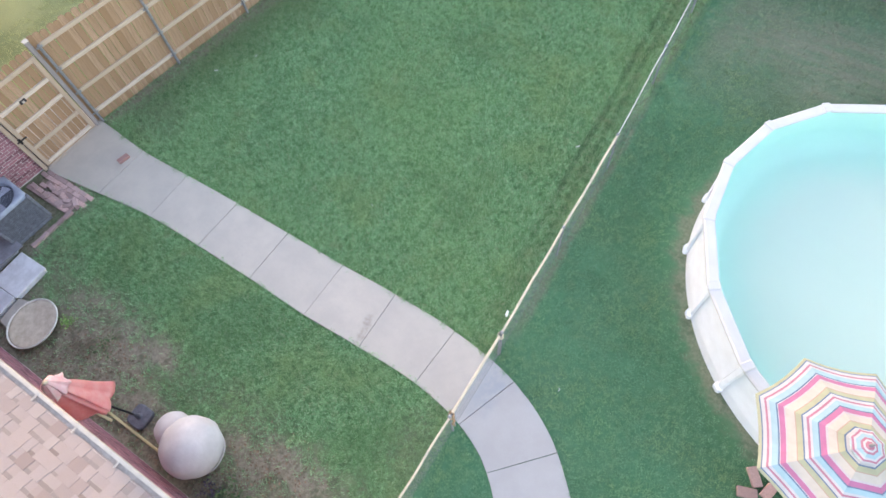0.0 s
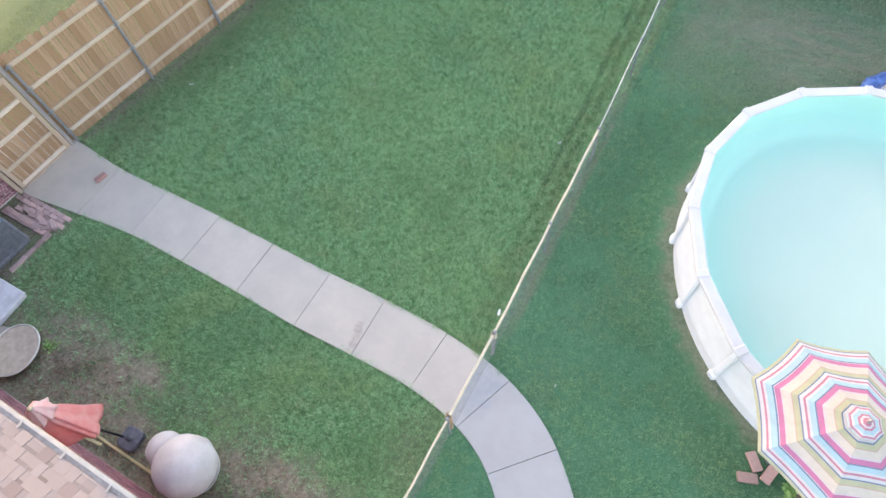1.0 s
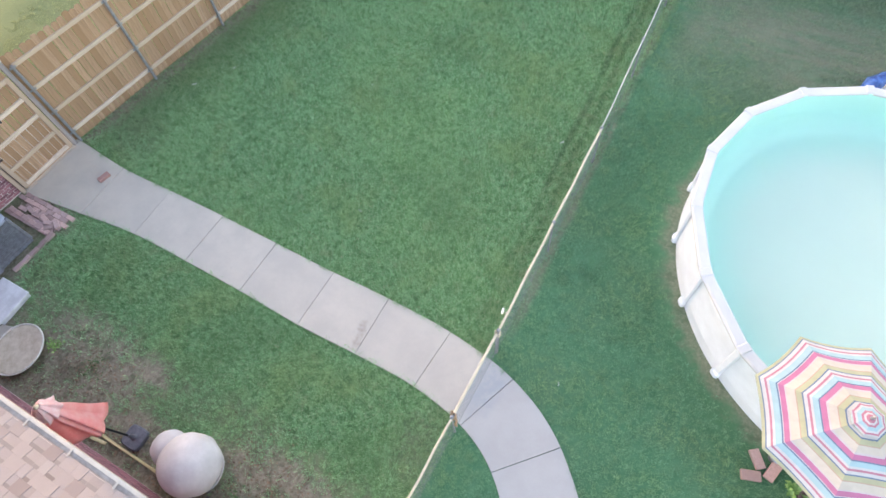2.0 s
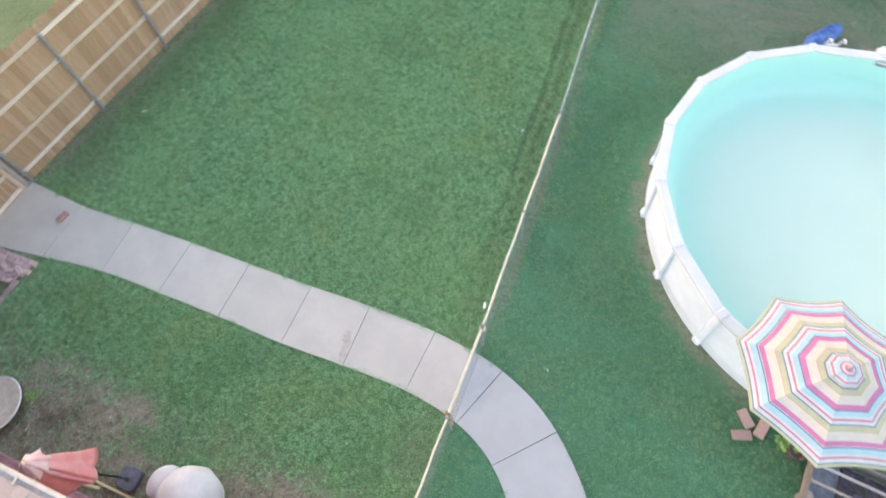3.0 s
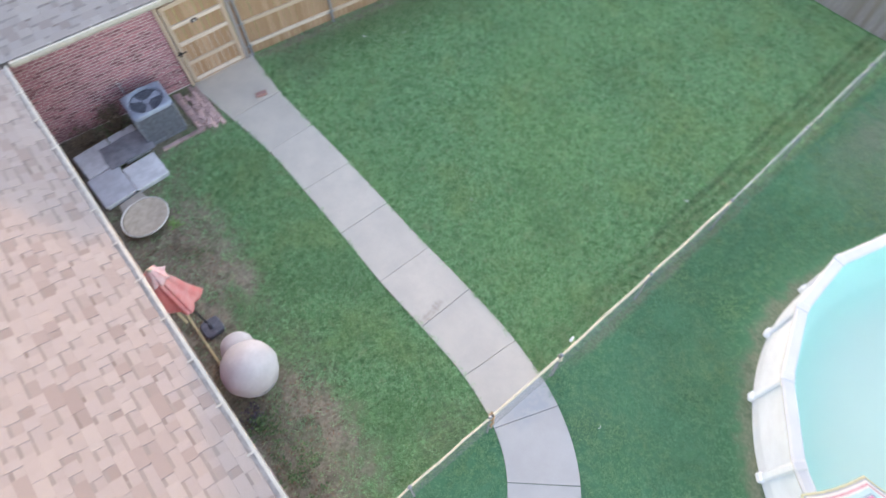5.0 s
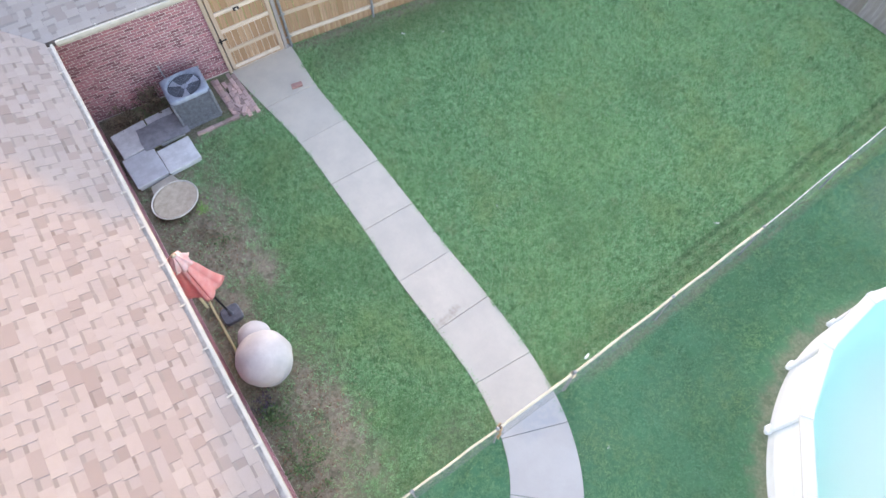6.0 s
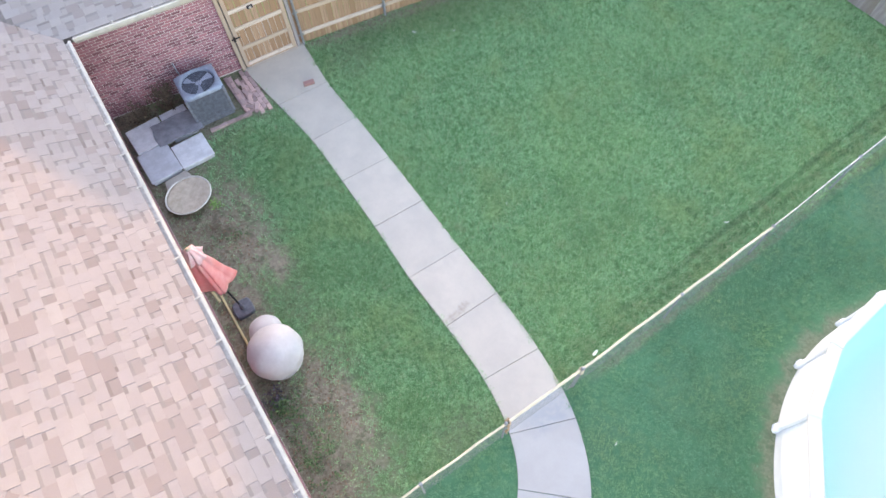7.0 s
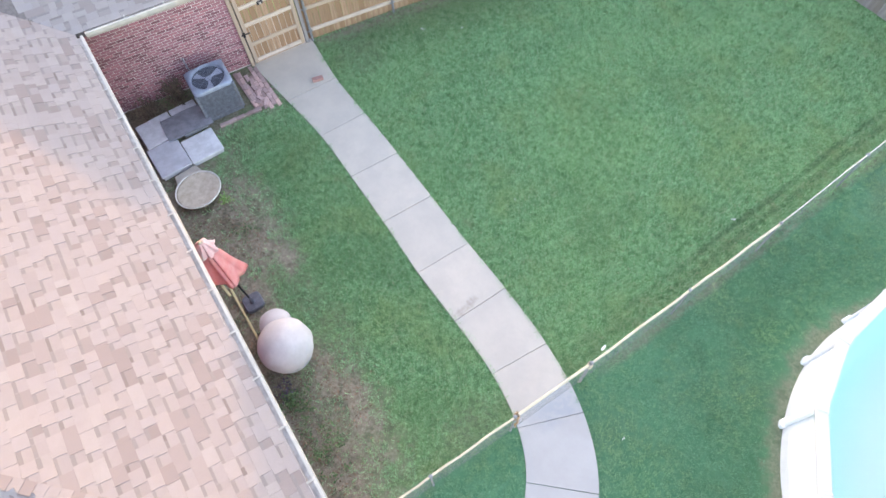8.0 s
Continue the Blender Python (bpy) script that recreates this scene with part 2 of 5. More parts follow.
def make_blades():
    n = Nodes("grass_blades", 0.75, 0.0, 0.2)
    r = n.island()
    wide, mid, speck = n.noise(0.6, 4, 0.6), n.noise(11.0, 4, 0.65), n.noise(24.0, 3, 0.6)
    near = n.ramp(r, ((0.0, (0.075, 0.19, 0.075)), (0.3, (0.165, 0.395, 0.17)), (0.65, (0.26, 0.545, 0.255)), (0.88, (0.40, 0.68, 0.37)), (0.955, (0.58, 0.78, 0.48)), (0.965, (0.46, 0.42, 0.27)), (1.0, (0.54, 0.46, 0.31))))
    far = n.ramp(r, ((0.0, (0.085, 0.245, 0.137)), (0.5, (0.11, 0.305, 0.175)), (0.9, (0.14, 0.345, 0.205)), (1.0, (0.19, 0.365, 0.215))))
    far = n.mix(n.remap(n.noise(0.55, 4, 0.6), 0.46, 0.64, 0.0, 0.55), far, (0.165, 0.32, 0.145))
    side = n.remap(n.axis(0), 7.48, 7.6)
    c = n.mix(side, near, far)
    rough = n.math("MULTIPLY", n.remap(n.noise(1.4, 4, 0.6), 0.40, 0.66, 0.45, 1.0), n.remap(n.axis(0), 7.48, 7.6, 1.0, 0.35))
    c = n.mix(n.math("MULTIPLY", n.remap(mid, 0.50, 0.75, 0.0, 0.20), rough), c, (0.24, 0.42, 0.18))
    c = n.mix(n.math("MULTIPLY", n.remap(mid, 0.28, 0.45, 0.20, 0.0), rough), c, (0.055, 0.15, 0.055))
    c = n.mix(n.math("MULTIPLY", n.remap(speck, 0.29, 0.41, 0.75, 0.0), rough), c, (0.035, 0.085, 0.035))
    c = n.mix(n.remap(wide, 0.46, 0.70, 0.0, 0.55), c, (0.29, 0.42, 0.155))
    c = n.mix(n.math("MULTIPLY", n.remap(n.noise(2.2, 5, 0.7), 0.56, 0.70, 0.0, 0.42), n.remap(n.axis(0), 7.4, 7.7, 1.0, 0.45)), c, (0.30, 0.29, 0.16))
    c = n.mix(n.remap(n.noise(0.3, 3, 0.55), 0.52, 0.34, 0.0, 0.34), c, (0.30, 0.50, 0.20))
    c = n.mix(n.remap(n.noise(0.42, 4, 0.6), 0.5, 0.68, 0.0, 0.28), c, (0.085, 0.20, 0.075))
    tuft = n.noise(2.6, 5, 0.7, distort=0.6)
    c = n.mix(n.math("MULTIPLY", n.remap(tuft, 0.28, 0.46, 0.42, 0.0), n.remap(n.axis(0), 7.4, 7.7, 1.0, 0.5)), c, (0.085, 0.20, 0.085))
    c = n.mix(n.remap(tuft, 0.55, 0.74, 0.0, 0.30), c, (0.36, 0.54, 0.25))
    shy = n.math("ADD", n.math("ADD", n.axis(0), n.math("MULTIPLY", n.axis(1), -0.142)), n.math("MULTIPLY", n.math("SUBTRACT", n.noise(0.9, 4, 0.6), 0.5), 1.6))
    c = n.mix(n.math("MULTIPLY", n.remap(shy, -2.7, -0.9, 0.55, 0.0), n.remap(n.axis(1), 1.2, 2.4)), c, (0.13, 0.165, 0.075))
    for at, dark in RUTS:
        c = n.mix(n.math("MULTIPLY", rut_line(n, at, 0.03, 0.10), dark), c, (0.045, 0.085, 0.035))
    lane = n.remap(n.math("ABSOLUTE", n.math("SUBTRACT", rut_axis(n), 7.17)), 0.08, 0.40, 0.40, 0.0)
    c = n.mix(n.math("MULTIPLY", lane, n.remap(n.noise(3.0, 4, 0.65), 0.35, 0.6)), c, (0.27, 0.28, 0.135))
    c = n.mix(n.math("MULTIPLY", n.math("MULTIPLY", n.remap(n.axis(1), 7.5, 10.5), n.remap(n.axis(0), 7.6, 8.4)), n.remap(n.noise(0.7, 5, 0.65), 0.35, 0.62, 0.25, 0.6)), c, (0.26, 0.29, 0.20))
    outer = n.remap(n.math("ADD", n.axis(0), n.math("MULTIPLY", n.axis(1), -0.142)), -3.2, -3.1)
    c = n.mix(n.math("MULTIPLY", n.blob(10.7, 11.0, 2.3, 1.1, 1.4, 1.0), n.remap(n.noise(1.0, 5, 0.7, n.stretch(0.8, 4.0, 1.0)), 0.38, 0.62, 0.15, 0.75)), c, (0.27, 0.29, 0.20))
    c = n.mix(0.06, c, (0.45, 0.45, 0.45))
    # Blades past the fence get their sunlit tone by colour too.
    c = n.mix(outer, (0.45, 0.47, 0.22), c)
    n.colour(c)
    return n.mat


def make_concrete(name, tone, beyond):
    """Trowelled concrete, warm grey in the yard and a colder grey past the chain-link gate."""
    n = Nodes(name, 0.88, 0.0, 0.2)
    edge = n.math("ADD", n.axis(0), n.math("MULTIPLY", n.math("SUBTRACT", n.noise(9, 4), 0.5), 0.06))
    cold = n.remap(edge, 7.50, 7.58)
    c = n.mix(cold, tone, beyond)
    c = n.mix(n.remap(n.noise(1.4, 6, 0.65), 0.3, 0.7, 0.30, 0.0), c, (0.27, 0.25, 0.24))
    c = n.mix(n.remap(n.noise(60, 4, 0.7), 0.35, 0.8, 0.0, 0.24), c, (0.31, 0.29, 0.27))
    c = n.mix(n.remap(n.noise(5.5, 7, 0.75, distort=0.8), 0.62, 0.72, 0.0, 0.26), c, (0.30, 0.275, 0.25))
    for x, y, rx, ry in ((5.37, 0.24, 0.075, 0.20), (5.30, 0.52, 0.06, 0.10)):
        spots = n.math("MULTIPLY", n.blob(x, y, rx, ry, 0.9, 1.8), n.remap(n.noise(14, 5, 0.7), 0.38, 0.62, 0.2, 0.55))
        c = n.mix(spots, c, (0.28, 0.23, 0.19))
    # A ragged, darker bluish blotch just past the gate.
    blue_blotch = n.math("MULTIPLY", n.blob(7.80, 0.58, 0.30, 0.46, 0.9, 0.8), n.remap(n.noise(5, 5, 0.7), 0.35, 0.6, 0.35, 0.95))
    c = n.mix(n.math("MULTIPLY", blue_blotch, cold), c, (0.30, 0.325, 0.35))
    c = n.mix(n.math("MULTIPLY", n.random(), 0.20), c, (0.36, 0.34, 0.31))
    n.colour(c)
    return n.bump(n.noise(120, 4, 0.7), 0.25, 0.004).mat


def make_brick(name, base, joined=False):
    n = Nodes(name, 0.9, 0.0, 0.2)
    r = n.island() if joined else n.random()
    dark, warm = tuple(v * 0.55 for v in base), (base[0] * 1.25, base[1] * 1.15, base[2] * 1.1)
    c = n.ramp(r, ((0.0, dark), (0.2, tuple(v * 0.72 for v in base)), (0.45, base), (0.75, tuple(v * 1.1 for v in base)), (1.0, warm)))
    c = n.mix(n.remap(n.noise(30, 6, 0.7), 0.35, 0.75, 0.0, 0.5), c, tuple(v * 0.6 for v in base))
    n.colour(c)
    return n.bump(n.noise(90, 5, 0.7), 0.5, 0.005).mat


def make_shingle(name, joined=False, tone=1.0):
    n = Nodes(name, 0.95, 0.0, 0.15)
    r = n.island() if joined else n.random()
    stops = ((0.0, (0.285, 0.232, 0.215)), (0.12, (0.315, 0.265, 0.247)), (0.24, (0.35, 0.307, 0.287)), (0.5, (0.365, 0.325, 0.31)), (0.85, (0.38, 0.33, 0.305)), (1.0, (0.39, 0.35, 0.325)))
    tone *= 0.86
    c = n.ramp(r, [(at, (rgb[0] * tone * 0.95, rgb[1] * tone * 0.965, rgb[2] * tone * 1.0)) for at, rgb in stops])
    c = n.mix(n.remap(n.noise(5, 5, 0.6), 0.4, 0.75, 0.0, 0.3), c, tuple(v * tone for v in (0.29, 0.255, 0.245)))
    c = n.mix(n.remap(n.noise(160, 3, 0.8), 0.35, 0.75, 0.0, 0.3), c, tuple(v * tone for v in (0.22, 0.20, 0.19)))
    n.colour(c)
    return n.bump(n.noise(220, 3, 0.8), 0.6, 0.004).mat


def make_wood(name, tone, lengthways="z", joined=False):
    n = Nodes(name, 0.85, 0.0, 0.2)
    s = {"x": (2, 40, 40), "y": (40, 2, 40), "z": (40, 40, 2)}[lengthways]
    grain = n.noise(1.0, 6, 0.7, n.stretch(*s), 0.4)
    c = n.mix(n.remap(grain, 0.3, 0.7), tuple(v * 0.68 for v in tone), tuple(min(1, v * 1.15) for v in tone))
    r = n.island() if joined else n.random()
    c = n.mix(n.math("MULTIPLY", r, 0.85), c, (tone[0] * 0.66, tone[1] * 0.6, tone[2] * 0.52))
    c = n.mix(n.remap(n.noise(3.5, 5, 0.7), 0.55, 0.75, 0.0, 0.5), c, (tone[0] * 0.5, tone[1] * 0.47, tone[2] * 0.44))
    n.colour(c)
    return n.bump(grain, 0.4, 0.004).mat


POOL, POOL_R, POOL_H = (13.31, 5.27), 3.38, 1.30
POOL_LONG, POOL_TURN = 0.50, -38.1      # how much longer one half-axis is, and its direction
SOIL = [(1.6, -2.45, 1.4, 0.72), (2.3, -2.1, 0.6, 0.35), (5.0, -2.55, 1.0, 0.42), (5.8, -2.35, 1.0, 0.42), (0.4, -2.65, 1.0, 0.6),
        (14.6, 10.2, 1.8, 0.5), (-2.2, -0.6, 0.95, 0.45), (3.0, -2.9, 1.3, 0.32),
        (-2.05, -0.55, 0.6, 0.4), (14.9, 1.45, 0.7, 0.4), (-2.3, -1.7, 0.95, 1.3), (-1.4, -2.9, 1.2, 0.9)]
# worn, half-bare stretches of lawn: place, half sizes, how bare
SPARSE = [(6.2, -2.75, 1.4, 0.85, 0.85), (4.6, -2.0, 1.1, 0.4, 0.45), (0.5, -2.15, 1.1, 0.5, 0.85), (-0.8, -2.0, 0.45, 0.4, 0.6), (-0.9, -1.75, 0.7, 0.4, 0.4), (3.0, -2.2, 1.2, 0.45, 0.45), (-1.9, 2.0, 0.8, 0.6, 0.35), (7.2, -0.9, 0.35, 0.8, 0.4)]
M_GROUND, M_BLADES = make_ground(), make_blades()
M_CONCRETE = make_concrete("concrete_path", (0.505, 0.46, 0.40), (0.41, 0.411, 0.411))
M_BRICK, M_BRICK_JOINED = make_brick("red_brick", (0.335, 0.162, 0.195)), make_brick("red_brick_wall", (0.335, 0.162, 0.195), True)
M_PAVER = make_brick("pale_paver", (0.52, 0.37, 0.355))
M_MORTAR = plain("mortar", (0.60, 0.54, 0.53), 0.95, vary=0.2, scale=25, bump=0.4)
M_SHINGLE, M_SHINGLE_JOINED = make_shingle("roof_shingle"), make_shingle("roof_shingle_field", True)
M_SHINGLE_LOW, M_SHINGLE_LOW_JOINED = make_shingle("roof_shingle_lower_tab", False, 0.95), make_shingle("roof_shingle_lower_field", True, 0.95)
M_SHINGLE_SHADE = make_shingle("roof_shingle_shade_band", True, 0.76)
M_FELT = plain("shingle_underlay", (0.16, 0.14, 0.135), 0.95, vary=0.2)
M_WHITE = plain("white_painted_metal", (0.44, 0.415, 0.37), 0.45, vary=0.12, scale=5)
M_GUTTER_IN = plain("gutter_shade_grey", (0.36, 0.335, 0.315), 0.85, vary=0.25, scale=9)
M_FENCE = make_wood("cedar_board", (0.385, 0.26, 0.175))
M_GREYWOOD = make_wood("weathered_grey_board", (0.27, 0.25, 0.25))
M_GREYRAIL = make_wood("weathered_grey_rail", (0.58, 0.56, 0.57), "x")
M_STEEL = plain("galvanised_steel", (0.30, 0.31, 0.335), 0.5, 0.5, 0.2, 9)
M_CREAM = plain("cream_painted_rail", (0.58, 0.52, 0.395), 0.5, vary=0.15, scale=6)
M_WIRE = plain("chain_link_wire", (0.20, 0.22, 0.22), 0.6, 0.3)

# ---- ground ----
def fence_x(y):
    """Where the timber fence stands, by y."""
    return -2.86 + (y - 1.24) * 0.142


def ground_height(x, y):
    z = -0.035 + 0.016 * (np.sin(x * 1.7 + y * 0.6) * np.sin(y * 1.3 - x * 0.4))
    for at, depth in ((RUTS[0][0], 0.022), (RUTS[1][0], 0.015)):
        wave = at - RUT_LEAN * (y - 6) + 0.02 * np.sin(y * 1.9)
        z = z - depth * np.exp(-((x - wave) / 0.07) ** 2) * (y > 1.5) * (y < 13)
    return z


def build_ground():
    xs = np.r_[[-400, -150, -60, -25, -12], np.arange(-7.0, 18.01, 0.1), [22, 40, 100, 400]]
    ys = np.r_[[-400, -150, -60, -25, -12], np.arange(-7.5, 15.01, 0.1), [20, 40, 100, 400]]
    gx, gy = np.meshgrid(xs, ys)
    gz = ground_height(gx, gy)
    w, h = len(xs), len(ys)
    k = (np.arange(h - 1)[:, None] * w + np.arange(w - 1)[None]).ravel()
    me = soup("ground", np.stack([gx, gy, gz], -1).reshape(-1, 3), np.stack([k, k + 1, k + w + 1, k + w], 1), M_GROUND)
    me.polygons.foreach_set("use_smooth", np.ones(len(me.polygons), bool))
    return tagged(new("ground", me), "short green lawn with bare brown soil patches", "ground", kind="structure")


ground = build_ground()

# ---- the curved concrete path ----
JOINTS = [((-4.3, -0.33), (-4.3, 1.22)), ((-2.86, -0.33), (-2.84, 1.26)), ((-1.40, -0.16), (-1.38, 1.145)), ((0.0, 0.0), (-0.02, 1.17)), ((1.38, 0.015), (1.41, 1.19)),
          ((2.78, 0.005), (2.80, 1.185)), ((4.19, -0.03), (4.20, 1.185)), ((5.457, 0.0), (5.44, 1.21)), ((6.70, -0.01), (6.79, 1.17)),
          ((7.736, -0.205), (8.167, 0.918)), ((8.53, -0.63), (9.353, 0.262)), ((9.08, -1.35), (10.38, -1.02)), ((9.25, -2.6), (10.62, -2.5)),
          ((9.25, -4.0), (10.62, -4.0)), ((9.25, -5.4), (10.62, -5.4)), ((9.25, -6.8), (10.62, -6.8)), ((9.25, -8.2), (10.62, -8.2)), ((9.25, -9.6), (10.62, -9.6)), ((9.25, -11.0), (10.62, -11.0))]


def glide(pts, i, u):
    p0, p1, p2, p3 = (pts[max(0, min(len(pts) - 1, i + k))] for k in (-1, 0, 1, 2))
    return tuple(0.5 * (2 * b + (c - a) * u + (2 * a - 5 * b + 4 * c - d) * u * u + (3 * b - a - 3 * c + d) * u ** 3) for a, b, c, d in zip(p0, p1, p2, p3))


def panel_outline(i, gap=0.0035):
    low, high = [j[0] for j in JOINTS], [j[1] for j in JOINTS]
    span = math.dist(low[i], low[i + 1])
    us = [gap / span + (1 - 2 * gap / span) * k / 8 for k in range(9)]
    return [glide(low, i, u) for u in us] + [glide(high, i, u) for u in us[::-1]]


path = thing("path", "pale concrete garden path curving past the chain-link gate", "path", kind="structure")
PANELS = [panel_outline(i) for i in range(len(JOINTS) - 1)]
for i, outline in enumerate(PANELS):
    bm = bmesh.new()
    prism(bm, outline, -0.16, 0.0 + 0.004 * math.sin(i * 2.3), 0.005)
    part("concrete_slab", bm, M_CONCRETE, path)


def inside(x, y, outline):
    hit = np.zeros(len(x), bool)
    for (x0, y0), (x1, y1) in zip(outline, outline[1:] + outline[:1]):
        if y0 != y1:
            hit ^= ((y0 > y) != (y1 > y)) & (x < (x1 - x0) * (y - y0) / (y1 - y0) + x0)
    return hit


# ---- the house: walls, roof, gutters ----
PITCH, EAVE_Z, EAVE_Y, WALL_Y = 0.33, 2.66, -3.37, -3.56
WING_TURN = 6.0
WING_CORNER = Vector((-2.99, -0.36, 0.0))
wing_pose = Matrix.Translation(WING_CORNER) @ pose(0, 0, 0, 0, 0, -90 - WING_TURN)   # local x runs along the wall towards the main block


def brick_course_wall(name, length, height, m, parts_when, label):
    """A wall of bricks over a mortar core: local x along it, local y out of its face."""
    bm = bmesh.new()
    box(bm, (length / 2, -0.11, height / 2 - 0.1), (length, 0.2, height + 0.2), m)
    wall = tagged(part(name, bm, M_MORTAR), label, "wall", kind="structure")
    shared = {}
    rest_v, rest_f = [], []
    corner = np.array([(sx, sy, sz) for sx in (-0.5, 0.5) for sy in (-0.045, 0.045) for sz in (-0.0298, 0.0298)])
    quads = np.array([(0, 1, 3, 2), (4, 6, 7, 5), (0, 4, 5, 1), (2, 3, 7, 6), (0, 2, 6, 4), (1, 5, 7, 3)])
    rng = random.Random(3)
    count = 0
    for row in range(int(height / 0.068)):
        s = -0.102 if row % 2 else 0.0
        while s < length - 0.04:
            lo, hi = max(s, 0.0) + 0.0055, min(s + 0.204, length) - 0.0055
            s += 0.204
            x, wide = (lo + hi) / 2, round(hi - lo, 3)
            if wide < 0.03:
                continue
            at = m @ Matrix.Translation((x, -0.0525 + rng.uniform(-0.001, 0.0015), 0.035 + row * 0.068))
            if parts_when(x, row) and count < 300:
                if wide not in shared:
                    unit = bmesh.new()
                    box(unit, (0, 0, 0), (wide, 0.09, 0.0596), None, 0.003)
                    shared[wide] = mesh_of("brick", unit, M_BRICK)
                piece("brick", shared[wide], wall, at)
                count += 1
            else:
                pts = np.array([at @ Vector((c[0] * wide, c[1], c[2])) for c in corner])
                rest_f.append(quads + 8 * len(rest_v))
                rest_v.append(pts)
    if rest_v:
        ob = new("bricks", soup("bricks", np.concatenate(rest_v), np.concatenate(rest_f), M_BRICK_JOINED))
        ob.parent = wall
        tagged(ob, kind="stuff")
    return wall


wall_wing = brick_course_wall("wall_wing", 3.4, 2.5, wing_pose, lambda x, row: 0.3 < x < 2.6 and row >= 8, "red brick house wall with pale mortar joints behind the air conditioner")
wall_main = brick_course_wall("wall_main", 11.45, 2.5, Matrix.Translation((-3.4, WALL_Y, 0)), lambda x, row: False, "red brick house wall under the eave")


def roof_z(y):
    return EAVE_Z + PITCH * (EAVE_Y - y)


RIDGE_Y, HIP_X = -7.3, 8.25
roof = thing("roof", "low hipped roof of pinkish grey shingles, partly sunlit", "roof", kind="structure")


def deck(points, name="roof_deck"):
    bm = bmesh.new()
    top = [bm.verts.new(p) for p in points]
    low = [bm.verts.new((x, y, z - 0.14)) for x, y, z in points]
    n = len(points)
    bm.faces.new(top)
    bm.faces.new(low[::-1])
    for k in range(n):
        bm.faces.new((top[k], low[k], low[(k + 1) % n], top[(k + 1) % n]))
    return part(name, bm, M_FELT, roof)


top_z = roof_z(RIDGE_Y)
deck([(-2.80, EAVE_Y, EAVE_Z), (HIP_X, EAVE_Y, EAVE_Z), (HIP_X - 3.93, RIDGE_Y, top_z), (-6.8, RIDGE_Y, top_z)])
deck([(HIP_X, EAVE_Y, EAVE_Z), (HIP_X, -11.23, EAVE_Z), (HIP_X - 3.93, RIDGE_Y, top_z)])
deck([(-6.8, RIDGE_Y, top_z), (HIP_X - 3.93, RIDGE_Y, top_z), (HIP_X, -11.23, EAVE_Z), (-6.8, -11.23, EAVE_Z)])
deck([(-2.50, 0.05, EAVE_Z), (-2.80, EAVE_Y, EAVE_Z), (-6.8, RIDGE_Y, top_z), (-8.8, -9.3, 4.64), (-8.8, 0.5, 4.64)])
deck([(-8.8, 0.5, 4.64), (-8.8, -9.3, 4.64), (-14.8, -9.3, EAVE_Z), (-14.8, 0.5, EAVE_Z)])
bm = bmesh.new()
box(bm, (-9.1, -4.2, 1.25), (11.0, 7.4, 2.7))
tagged(part("house_core", bm, M_MORTAR), "brick house body of the wing", "wall", kind="structure")
bm = bmesh.new()
box(bm, (1.7, -7.4, 1.25), (12.4, 7.0, 2.7))
tagged(part("house_core", bm, M_MORTAR), "brick house body under the roof", "wall", kind="structure")
bm = bmesh.new()
prism(bm, [(-8.75, -0.2), (-8.75, 0.1), (-2.9, -0.2)], 0.0, 2.6)
part("gable_infill", bm, M_MORTAR, roof)


TAB = 0.164


